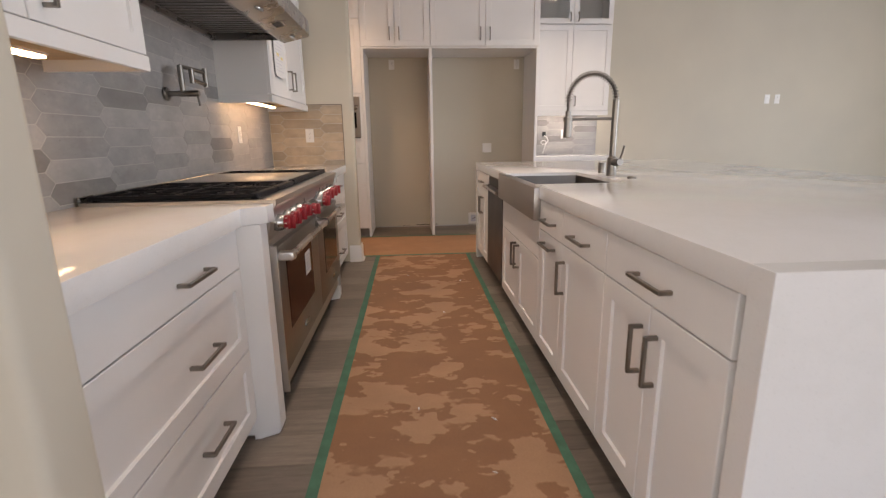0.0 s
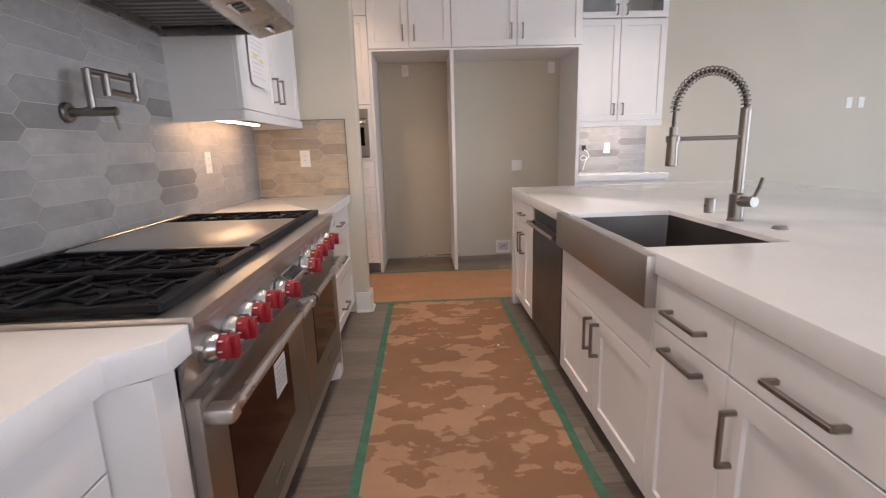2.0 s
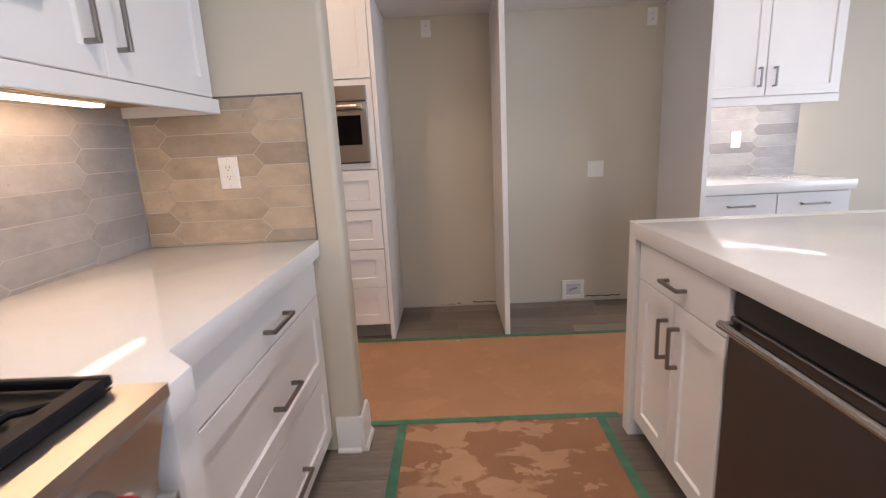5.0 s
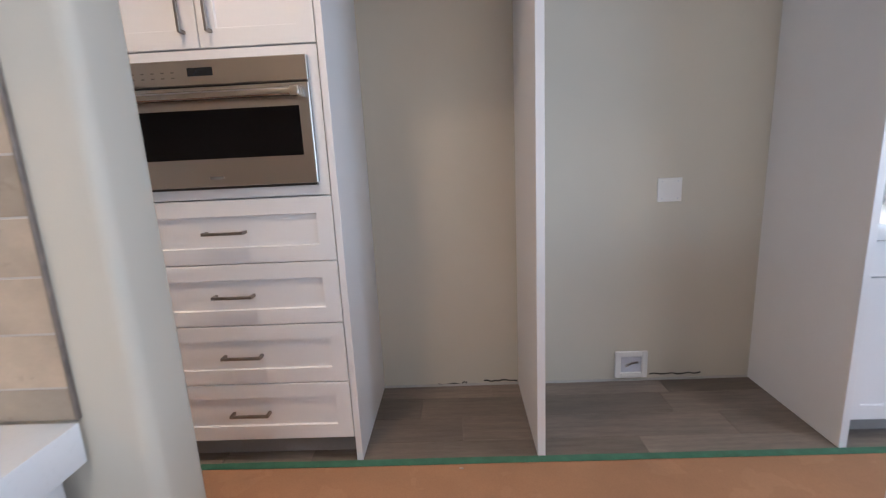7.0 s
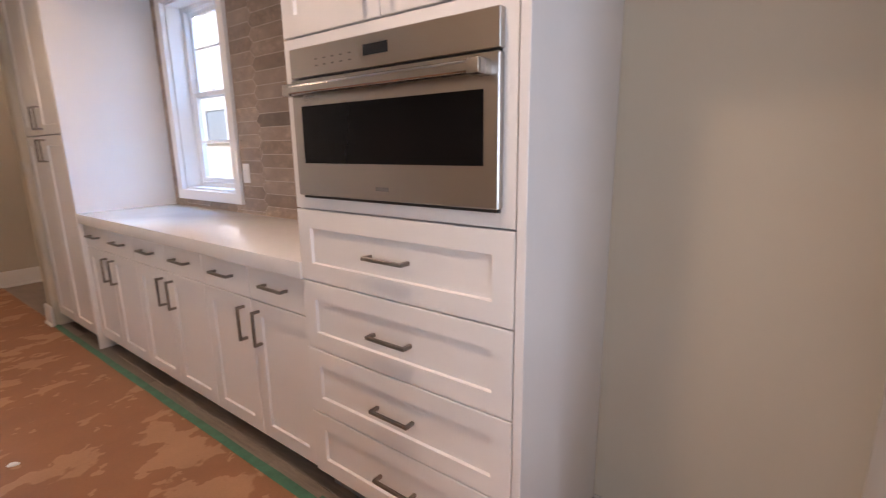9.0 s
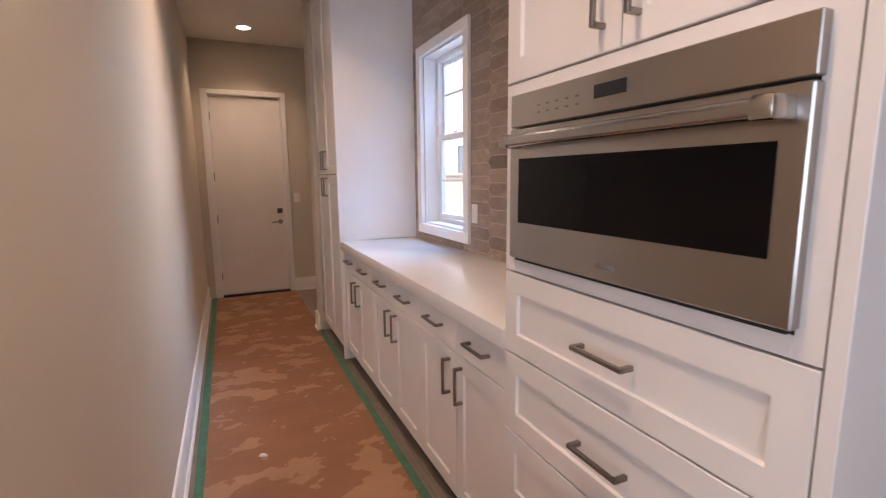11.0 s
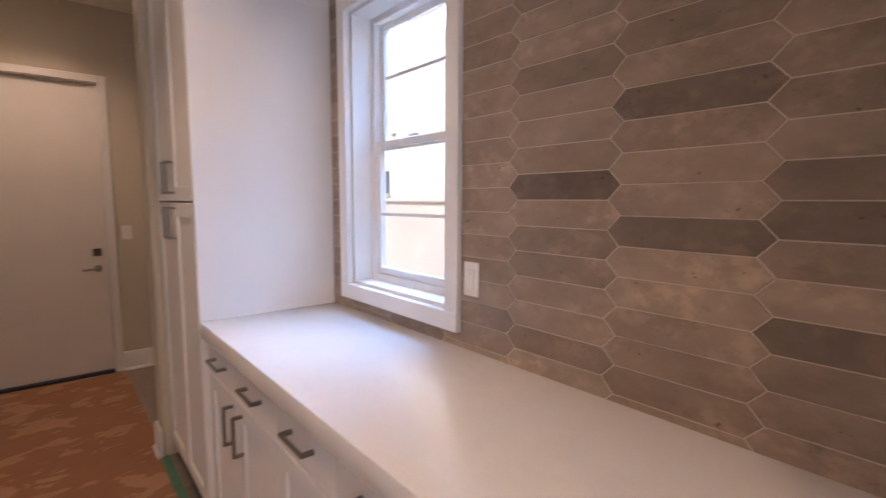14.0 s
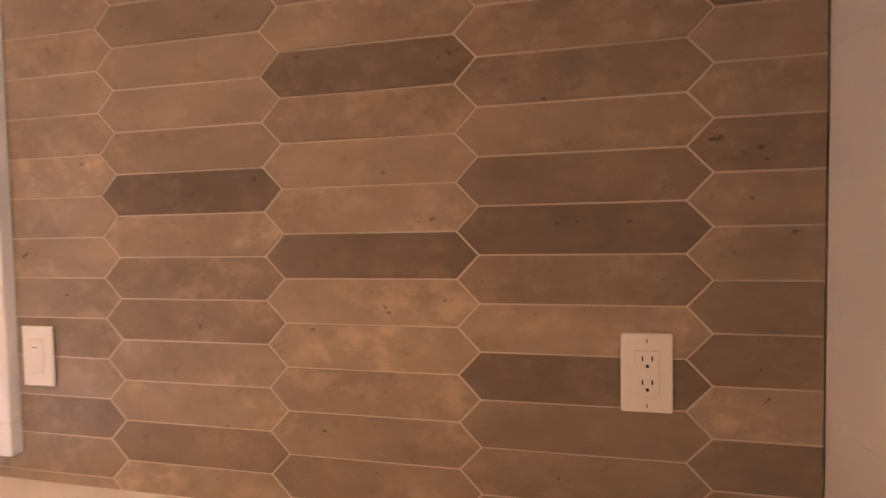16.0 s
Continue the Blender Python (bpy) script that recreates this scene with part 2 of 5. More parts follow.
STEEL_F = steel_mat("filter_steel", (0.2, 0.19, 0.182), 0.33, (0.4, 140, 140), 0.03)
STEEL_G = steel_mat("polished_griddle_steel", (0.56, 0.54, 0.52), 0.33, (0.4, 140, 140), 0.015, 0.2)
STEEL_O = steel_mat("oven_steel", (0.40, 0.37, 0.34), 0.3, (0.4, 140, 140), 0.012)
# Sink steel with the shade of the deep basin put into its colour.
STEEL_BASIN_SHADE = steel_mat("shaded_basin_steel", (0.17, 0.154, 0.145), 0.36, (0.4, 140, 140), 0.03)
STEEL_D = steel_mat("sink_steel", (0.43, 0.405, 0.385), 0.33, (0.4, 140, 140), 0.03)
NICKEL = plain("satin_nickel", (0.28, 0.255, 0.23), 0.33, 1.0, var=0.08, fine=200, bump=0.03)
CHROME = plain("polished_chrome", (0.46, 0.445, 0.43), 0.2, 1.0, var=0.04, bump=0.01)
IRON = plain("black_cast_iron", (0.007, 0.007, 0.0095), 0.5, var=0.3, fine=160, bump=0.2)
IRON.node_tree.nodes["Principled BSDF"].inputs["Specular IOR Level"].default_value = 0.18
BARSTEEL = plain("satin_bar_steel", (0.66, 0.635, 0.61), 0.27, 1.0, var=0.04, bump=0.01)
ENAMEL = plain("black_enamel", (0.008, 0.008, 0.009), 0.4, var=0.2)
ENAMEL.node_tree.nodes["Principled BSDF"].inputs["Specular IOR Level"].default_value = 0.2
RED = plain("red_plastic", (0.28, 0.004, 0.012), 0.36, var=0.08, bump=0.02, coat=0.1)
OVENGLASS = plain("dark_oven_glass", (0.006, 0.005, 0.005), 0.06, var=0.1, bump=0.0)
OVENGLASS.node_tree.nodes["Principled BSDF"].inputs["IOR"].default_value = 1.2
FILMGLASS = plain("film_covered_oven_glass", (0.032, 0.009, 0.006), 0.1, var=0.15, bump=0.02)
FILMGLASS.node_tree.nodes["Principled BSDF"].inputs["IOR"].default_value = 1.12
PLATE = plain("white_plastic_plate", (0.83, 0.81, 0.78), 0.3, var=0.02, bump=0.01)
SLOT = plain("dark_slot", (0.02, 0.018, 0.016), 0.6)
DISPLAY = plain("dark_display", (0.012, 0.014, 0.018), 0.12, bump=0.0)
SHEET = plain("printed_paper", (0.8, 0.8, 0.8), 0.6, var=0.03)
INK = plain("grey_print", (0.6, 0.6, 0.66), 0.7)
KEYMARK = plain("dim_key_print", (0.16, 0.15, 0.145), 0.5)
YELLOW = plain("yellow_highlighter", (0.82, 0.7, 0.3), 0.6)
GREEN_CARD = plain("green_card", (0.02, 0.30, 0.16), 0.5)
CLEAR = glass_mat("clear_glass", (0.93, 0.95, 0.95))
VINYL = plain("white_vinyl", (0.80, 0.80, 0.80), 0.3, var=0.02)
DOORPAINT = plain("white_door_paint", (0.76, 0.73, 0.70), 0.4, var=0.03, bump=0.04)
DARKSEAL = plain("dark_threshold", (0.02, 0.025, 0.05), 0.5)
BRONZE = plain("dark_bronze_hardware", (0.10, 0.085, 0.075), 0.35, 1.0, var=0.1)
# Dark frame and vent outdoors, with the bright haze put into the grey.
HAZED_GREY = plain("hazed_grey_metal", (0.2, 0.22, 0.24), 0.5)
HOUSEGLASS = plain("neighbour_window_glass", (0.22, 0.27, 0.32), 0.15, var=0.08, bump=0.0)
BLACK = plain("black_plastic", (0.02, 0.02, 0.02), 0.4)
STUCCO = wall_mat("cream_stucco", (0.84, 0.795, 0.735))
BLOCK = plain("tan_concrete_block", (0.66, 0.6, 0.5), 0.9, var=0.1, big=2.0, fine=60, bump=0.4)
ROOFM = plain("dark_roof_tile", (0.12, 0.10, 0.09), 0.8, var=0.2)
EARTH = plain("bare_earth", (0.34, 0.27, 0.2), 0.95, var=0.25, big=0.8, bump=0.4)
LED_WARM = glow("warm_led_diffuser", (1.0, 0.68, 0.38), 12.0)
LED_COOL = glow("white_led_diffuser", (1.0, 0.92, 0.82), 13.0)
CAN_GLOW = glow("recessed_lamp_lens", (1.0, 0.78, 0.55), 10.0)

# ---- mesh helpers ----


def box(bm, x0, x1, y0, y1, z0, z1, bev=0.0, seg=1):
    vs = bmesh.ops.create_cube(bm, size=1.0, matrix=Matrix.LocRotScale(((x0 + x1) / 2, (y0 + y1) / 2, (z0 + z1) / 2), None, (abs(x1 - x0), abs(y1 - y0), abs(z1 - z0))))["verts"]
    if bev:
        es = list({e for v in vs for e in v.link_edges})
        bmesh.ops.bevel(bm, geom=es, offset=bev, segments=seg, profile=0.5, affect="EDGES", clamp_overlap=True)
    return bm


def boxed(*a, **k):
    return box(bmesh.new(), *a, **k)


def prism(bm, poly, a0, a1, axis="x"):
    """Extrude a polygon along an axis. poly: pairs in the two other axes, in xyz order."""
    put = {"x": lambda p, a: (a, p[0], p[1]), "y": lambda p, a: (p[0], a, p[1]), "z": lambda p, a: (p[0], p[1], a)}[axis]
    r0, r1 = [bm.verts.new(put(p, a0)) for p in poly], [bm.verts.new(put(p, a1)) for p in poly]
    n = len(poly)
    for i in range(n):
        bm.faces.new((r0[i], r0[(i + 1) % n], r1[(i + 1) % n], r1[i]))
    bm.faces.new(r0)
    bm.faces.new(r1)
    return bm


def lathe(bm, profile, m=None, seg=20):
    """Revolve (radius, height) pairs about z, capped at both ends, and lay them by m."""
    m = m or Matrix()
    rings = []
    for r, h in profile:
        rings.append([bm.verts.new(m @ Vector((r * math.cos(2 * math.pi * i / seg), r * math.sin(2 * math.pi * i / seg), h))) for i in range(seg)])
    for a, b in zip(rings, rings[1:]):
        for i in range(seg):
            bm.faces.new((a[i], a[(i + 1) % seg], b[(i + 1) % seg], b[i]))
    bm.faces.new(rings[0])
    bm.faces.new(rings[-1])
    return bm


def tube(bm, pts, r, seg=10):
    """A round bar along a line of points."""
    pts = [Vector(p) for p in pts]
    rings, side = [], None
    for i, p in enumerate(pts):
        d = (pts[min(i + 1, len(pts) - 1)] - pts[max(i - 1, 0)]).normalized()
        if side is None:
            side = d.orthogonal().normalized()
        side = (side - d * side.dot(d)).normalized()
        up = d.cross(side)
        rings.append([bm.verts.new(p + r * (math.cos(2 * math.pi * k / seg) * side + math.sin(2 * math.pi * k / seg) * up)) for k in range(seg)])
    for a, b in zip(rings, rings[1:]):
        for k in range(seg):
            bm.faces.new((a[k], a[(k + 1) % seg], b[(k + 1) % seg], b[k]))
    bm.faces.new(rings[0])
    bm.faces.new(rings[-1])
    return bm


def mesh_of(name, bm, material):
    bmesh.ops.recalc_face_normals(bm, faces=bm.faces)
    me = bpy.data.meshes.new(name)
    for f in bm.faces:
        f.smooth = True
    bm.to_mesh(me)
    bm.free()
    me.set_sharp_from_angle(angle=radians(33))
    me.materials.append(material)
    return me


def part(name, bm, material, parent, label=""):
    ob = new(name, mesh_of(name, bm, material))
    ob.parent = parent
    return tagged(ob, label)


def thing(name, m, label, category, group=""):
    ob = new(name)
    ob.empty_display_size = 0.1
    ob.matrix_basis = m
    return tagged(ob, label, category, group)


def single(name, bm, material, label, category, at=(0, 0, 0), group=""):
    """A thing of one mesh, drawn in the world, with its origin at a place."""
    bmesh.ops.translate(bm, verts=bm.verts, vec=-Vector(at))
    ob = new(name, mesh_of(name, bm, material))
    ob.location = at
    return tagged(ob, label, category, group)


def structure(name, bm, material, label=""):
    return tagged(new(name, mesh_of(name, bm, material)), label, kind="structure")


def facing(way, x, y, z=0.0):
    """A frame in which local x runs along a front, local -y leaves it, for fronts that face 'x', '-x' or '-y'."""
    return pose(x, y, z, 0, 0, {"-y": 0, "x": 90, "-x": -90}[way])


# ---- the large structure ----
CEILING, WEST, NORTH = 2.92, -1.15, 6.415
slab = boxed(-8.0, 7.7, -4.2, 6.585, -0.16, -0.006)
floor = structure("floor", slab, PLANK, "grey-brown wood plank floor")
structure("ceiling", boxed(-8.0, 7.7, -4.2, 6.585, CEILING, CEILING + 0.15), CEIL, "painted flat ceiling")


def bullnose(x0, x1, y0, y1, z0, z1, r=0.022):
    """A wall stub with rounded upright corners."""
    bm = bmesh.new()
    poly = []
    for cx, cy, a in ((x1 - r, y1 - r, 0), (x0 + r, y1 - r, 90), (x0 + r, y0 + r, 180), (x1 - r, y0 + r, 270)):
        poly += [(cx + r * math.cos(radians(a + s)), cy + r * math.sin(radians(a + s))) for s in (0, 22, 45, 68, 90)]
    return prism(bm, poly, z0, z1, "z")


structure("wall_west", box(box(box(boxed(WEST - 0.15, WEST, -0.6, 4.66, -0.006, CEILING), WEST - 0.15, WEST, -4.2, -3.2, -0.006, CEILING), WEST - 0.15, WEST, -3.2, -0.6, 2.6, CEILING), WEST - 0.15, WEST, -3.2, -0.6, -0.006, 0.3), WALL, "beige painted kitchen wall")
structure("wall_return_near", bullnose(WEST - 0.1, -0.425, 0.84, 0.955, -0.006, CEILING), WALL, "white-lit painted wall end with rounded corners")
structure("wall_return_far", bullnose(-6.2, -0.405, 4.66, 4.775, -0.006, CEILING), WALL, "beige painted wall with rounded end")
# South and east walls are out of view; their openings are assumed for daylight.
structure("wall_south", box(box(box(boxed(-1.3, 0.1, -4.2, -4.0, -0.006, CEILING), 5.1, 7.7, -4.2, -4.0, -0.006, CEILING), 0.1, 5.1, -4.2, -4.0, 2.6, CEILING), 0.1, 5.1, -4.2, -4.0, -0.006, 0.3), WALL)
structure("wall_east", box(box(box(boxed(7.5, 7.7, -4.0, -1.1, -0.006, CEILING), 7.5, 7.7, 3.7, 6.4, -0.006, CEILING), 7.5, 7.7, -1.1, 3.7, 2.65, CEILING), 7.5, 7.7, -1.1, 3.7, -0.006, 0.3), WALL)
# North wall with the pantry window opening.
WX0, WX1, WZ0, WZ1 = -3.375, -2.685, 1.045, 2.25
bm = boxed(WX1, 7.7, NORTH, NORTH + 0.17, -0.006, CEILING)
box(bm, -4.5, WX0, NORTH, NORTH + 0.17, -0.006, CEILING)
box(bm, WX0, WX1, NORTH, NORTH + 0.17, -0.006, WZ0)
box(bm, WX0, WX1, NORTH, NORTH + 0.17, WZ1, CEILING)
wall_north = structure("wall_north", bm, WALL, "beige painted wall behind the cabinets")
structure("wall_stub", bullnose(-4.5, -4.36, 5.755, NORTH, -0.006, CEILING), WALL, "painted wall end beside the tall cabinet")
# End wall of the corridor with the door opening.
DX, DY0, DY1, DZ = -6.115, 4.925, 5.705, 2.335
bm = boxed(DX - 0.14, DX, 4.6, DY0, -0.006, CEILING)
box(bm, DX - 0.14, DX, DY1, 6.585, -0.006, CEILING)
box(bm, DX - 0.14, DX, DY0, DY1, DZ, CEILING)
structure("wall_west_hall", bm, WALL, "beige painted wall round the garage door")
structure("wall_hall_north", boxed(DX, -4.5, NORTH, NORTH + 0.17, -0.006, CEILING), WALL)
structure("wall_garage", boxed(DX - 0.6, DX - 0.5, 4.5, 6.2, -0.006, CEILING), WALL)


def baseboard(poly_from, poly_to, side, h=0.155, t=0.016):
    """A baseboard with an eased top along a wall; side: unit vector off the wall."""
    (ax, ay), (bx, by), (sx, sy) = poly_from, poly_to, side
    bm = bmesh.new()
    rows = [(0.0, -0.004), (t + 0.013, -0.004), (t + 0.013, 0.006), (t + 0.008, 0.014), (t, 0.018), (t, h - 0.022), (t * 0.72, h - 0.012), (t * 0.62, h - 0.003), (t * 0.3, h), (0.0, h)]
    ra = [bm.verts.new((ax + sx * o, ay + sy * o, z)) for o, z in rows]
    rb = [bm.verts.new((bx + sx * o, by + sy * o, z)) for o, z in rows]
    for i in range(len(rows)):
        j = (i + 1) % len(rows)
        bm.faces.new((ra[i], ra[j], rb[j], rb[i]))
    bm.faces.new(ra)
    bm.faces.new(rb)
    return structure("baseboard", bm, TRIM, "white painted baseboard")


baseboard((-6.11, 4.775), (-0.4055, 4.775), (0, 1))
baseboard((-0.405, 4.6435), (-0.405, 4.7915), (1, 0))
baseboard((-0.505, 4.66), (-0.4055, 4.66), (0, -1))
baseboard((DX, 5.76), (DX, 6.41), (1, 0))
baseboard((-4.516, 5.755), (-4.344, 5.755), (0, -1))
baseboard((-4.5, 5.739), (-4.5, 6.4), (-1, 0))
baseboard((2.58, NORTH), (7.5, NORTH), (0, -1))
baseboard((-0.425, 0.824), (-0.425, 0.955), (1, 0))

# ---- floor protection ----


def sheet(name, x0, x1, y0, y1, z0, z1, material, label, category, wave=0.0, seed=0):
    """A thin sheet with slightly wandering edges."""
    rng = random.Random(seed)
    bm = bmesh.new()
    nx, ny = max(1, int((x1 - x0) / 0.22)), max(1, int((y1 - y0) / 0.22))
    loop = [(x0 + (x1 - x0) * i / nx, y0) for i in range(nx)] + [(x1, y0 + (y1 - y0) * i / ny) for i in range(ny)]
    loop += [(x1 - (x1 - x0) * i / nx, y1) for i in range(nx)] + [(x0, y1 - (y1 - y0) * i / ny) for i in range(ny)]
    prism(bm, [(x + rng.uniform(-wave, wave), y + rng.uniform(-wave, wave)) for x, y in loop], z0, z1, "z")
    return single(name, bm, material, label, category, ((x0 + x1) / 2, (y0 + y1) / 2, z0))


sheet("floor_paper", -0.25, 0.66, -2.5, 4.84, 0.0, 0.002, PAPER_W, "brown floor protection paper with peeled lighter patches", "floor paper", 0.002, 1)
sheet("floor_paper", -1.25, 4.6, 4.845, 5.775, 0.0, 0.002, PAPER, "clean tan floor protection paper across the walkway", "floor paper", 0.002, 2)
sheet("floor_paper", -6.08, -1.255, 4.86, 5.765, 0.0, 0.002, PAPER_C, "brown floor protection paper with peeled patches in the corridor", "floor paper", 0.002, 3)
TAPES = [(-0.272, -0.232, -2.5, 4.86), (0.63, 0.668, -2.5, 4.86), (-0.44, 0.74, 4.82, 4.857), (-1.23, 4.6, 5.76, 5.80), (-4.52, -1.232, 5.738, 5.78), (-6.08, -0.45, 4.825, 4.868)]
for i, (a, b, c, d) in enumerate(TAPES):
    sheet("masking_tape", a, b, c, d, 0.0024 + 0.0006 * i, 0.003 + 0.0006 * i, TAPE, "green masking tape along the edge of the floor paper", "tape", 0.0022, 10 + i)
rng = random.Random(5)
for x, y, s in ((0.42, 1.95, 0.013), (0.37, 1.63, 0.008), (0.11, 2.05, 0.009), (0.3, 3.2, 0.01), (0.05, 4.1, 0.008), (-2.45, 5.13, 0.02), (0.02, 5.73, 0.008), (-1.7, 5.25, 0.008), (0.48, 3.9, 0.009)):
    bm = bmesh.new()
    bmesh.ops.create_icosphere(bm, subdivisions=1, radius=s, matrix=pose(x, y, 0.006, rng.uniform(0, 90), 0, rng.uniform(0, 180)) @ Matrix.Diagonal((1.3, 0.6, 0.3, 1)))
    for v in bm.verts:
        v.co += Vector((rng.uniform(-1, 1), rng.uniform(-1, 1), 0)) * s * 0.3
    single("debris_crumb", bm, SHEET if s > 0.0085 else GROUT, "small pale crumb of plaster on the floor paper", "debris", (x, y, 0.003))

# ---- cabinets ----
FRONT = 0.021


def front_mesh(u0, u1, z0, z1, shaker=True, rail=0.062, t=FRONT):
    """A cabinet front: eased edges, and for a shaker front a sunk panel with a soft step."""
    bm = bmesh.new()
    e = 0.0022

    def ring(d, y):
        return [bm.verts.new(p) for p in ((u0 + d, y, z0 + d), (u1 - d, y, z0 + d), (u1 - d, y, z1 - d), (u0 + d, y, z1 - d))]

    rings = [ring(0, 0.0), ring(0, -t + e), ring(e, -t)]
    if shaker:
        rings += [ring(rail, -t), ring(rail + 0.003, -t + 0.0095)]
    for a, b in zip(rings, rings[1:]):
        for i in range(4):
            bm.faces.new((a[i], a[(i + 1) % 4], b[(i + 1) % 4], b[i]))
    bm.faces.new(rings[0])
    bm.faces.new(rings[-1])
    return bm


def pull_mesh(u, z, length, upright):
    """A square bar pull on two posts, centred on (u, z)."""
    bm = bmesh.new()
    h, w, out = length / 2, 0.0055, -FRONT - 0.032
    if upright:
        box(bm, u - w, u + w, out - w, out + w, z - h, z + h, 0.0015)
        for s in (-1, 1):
            box(bm, u - w, u + w, out, -FRONT + 0.001, z + s * (h - w) - w, z + s * (h - w) + w)
    else:
        box(bm, u - h, u + h, out - w, out + w, z - w, z + w, 0.0015)
        for s in (-1, 1):
            box(bm, u + s * (h - w) - w, u + s * (h - w) + w, out, -FRONT + 0.001, z - w, z + w)
    return bm


def add_front(cab, u0, u1, z0, z1, kind, pull=None, shaker=True):
    g = 0.0021
    f = part(kind, front_mesh(u0 + g, u1 - g, z0 + g, z1 - g, shaker), CAB, cab)
    if pull:
        part("handle", pull_mesh(*pull), NICKEL, f, "satin nickel bar handle")
    return f


def carcass(cab, x0, x1, y0, y1, z0, z1, t=0.016):
    """The boards of an open-fronted cabinet box; the top board is set back."""
    part("side_board", boxed(x0, x0 + t, y0, y1, z0, z1), CAB, cab)
    part("side_board", boxed(x1 - t, x1, y0, y1, z0, z1), CAB, cab)
    part("bottom_board", boxed(x0 + t, x1 - t, y0, y1, z0, z0 + t), CAB, cab)
    part("top_board", boxed(x0 + t, x1 - t, y0 + 0.07, y1, z1 - t, z1), CAB, cab)
    part("back_board", boxed(x0 + t, x1 - t, y1 - t, y1, z0 + t, z1 - t), CAB, cab)


def base_cabinet(m, width, depth, fronts, label, top=0.85, kick=0.10, group=""):
    cab = thing("base_cabinet", m, label, "cabinet", group)
    carcass(cab, 0.001, width - 0.001, 0.0, depth, kick, top)
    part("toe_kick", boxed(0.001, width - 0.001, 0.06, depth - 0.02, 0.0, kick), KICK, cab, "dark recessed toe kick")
    for f in fronts:
        add_front(cab, *f)
    return cab


DR_TOP, DR_BOT, DOOR_BOT = 0.8475, 0.703, 0.095

# Left run of the kitchen, fronts face +x.
XL = -0.536
base_cabinet(facing("x", XL, 0.957), 0.935, 0.6, [
    (0.03, 0.935, DR_BOT, DR_TOP, "drawer", (0.575, 0.775, 0.175, False), False),
    (0.03, 0.935, 0.392, DR_BOT, "drawer", (0.575, 0.535, 0.165, False)),
    (0.03, 0.935, DOOR_BOT, 0.392, "drawer", (0.575, 0.262, 0.165, False)),
], "white three-drawer base cabinet with nickel pulls beside the range")
base_cabinet(facing("x", XL, 3.66), 0.985, 0.6, [
    (0.0, 0.96, DR_BOT, DR_TOP, "drawer", (0.52, 0.765, 0.165, False), False),
    (0.0, 0.96, 0.392, DR_BOT, "drawer", (0.52, 0.53, 0.165, False)),
    (0.0, 0.96, DOOR_BOT, 0.392, "drawer", (0.52, 0.215, 0.165, False)),
], "white three-drawer base cabinet between range and wall end")


def range_post(y0, y1):
    """A chamfered leg beside the range, with a small foot."""
    m = facing("x", XL, y0)
    w = y1 - y0
    p = thing("range_post", m, "white painted chamfered post beside the range", "post", "posts beside the range")
    bm = bmesh.new()
    prism(bm, [(0.002, 0.3), (0.002, -0.02), (0.036, -0.094), (w - 0.036, -0.094), (w - 0.002, -0.02), (w - 0.002, 0.3)], 0.02, 0.85, "z")
    part("shaft", bm, CAB, p)
    bm = bmesh.new()
    prism(bm, [(0.006, 0.0), (0.006, -0.018), (0.04, -0.086), (w - 0.04, -0.086), (w - 0.006, -0.018), (w - 0.006, 0.0)], 0.0, 0.02, "z")
    part("foot", bm, CAB, p)


range_post(1.895, 2.0405)
range_post(3.5265, 3.657)


def slab_top(name, poly, z0, z1, label):
    """A quartz top cut to a plan, its upper and lower edges eased."""
    bm = bmesh.new()
    prism(bm, poly, z0, z1, "z")
    bmesh.ops.recalc_face_normals(bm, faces=bm.faces)
    es = [e for e in bm.edges if abs(e.verts[0].co.z - e.verts[1].co.z) < 1e-6]
    bmesh.ops.bevel(bm, geom=es, offset=0.0025, segments=2, profile=0.5, affect="EDGES", clamp_overlap=True)
    return single(name, bm, QUARTZ, label, "countertop", (poly[0][0], poly[0][1], z0))


slab_top("countertop", [(WEST, 0.957), (-0.495, 0.957), (-0.495, 1.895), (-0.42, 1.955), (-0.42, 2.036), (WEST, 2.036)], 0.851, 0.914, "thick white quartz countertop with a chamfered bump at the range")
slab_top("countertop", [(WEST, 3.53), (-0.42, 3.53), (-0.42, 3.60), (-0.495, 3.665), (-0.495, 4.648), (WEST, 4.648)], 0.851, 0.914, "thick white quartz countertop beside the wall end")

# Upper cabinets on the left wall.


def upper_cabinet(m, width, depth, z0, z1, doors, label, rail=0.05):
    cab = thing("upper_cabinet", m, label, "cabinet")
    carcass(cab, 0.0, width, 0.0, depth, z0 + rail, z1)
    part("light_rail", box(box(boxed(0.0, width, -FRONT - 0.004, -FRONT + 0.016, z0, z0 + rail, 0.002), 0.0, 0.018, -FRONT + 0.017, depth, z0, z0 + rail - 0.001), width - 0.018, width, -FRONT + 0.017, depth, z0, z0 + rail - 0.001), CAB, cab)
    part("underside", boxed(0.02, width - 0.02, 0.02, depth - 0.005, z0 + rail - 0.012, z0 + rail - 0.001), WOODRAW, cab, "unpainted maple underside")
    for f in doors:
        add_front(cab, *f)
    return cab


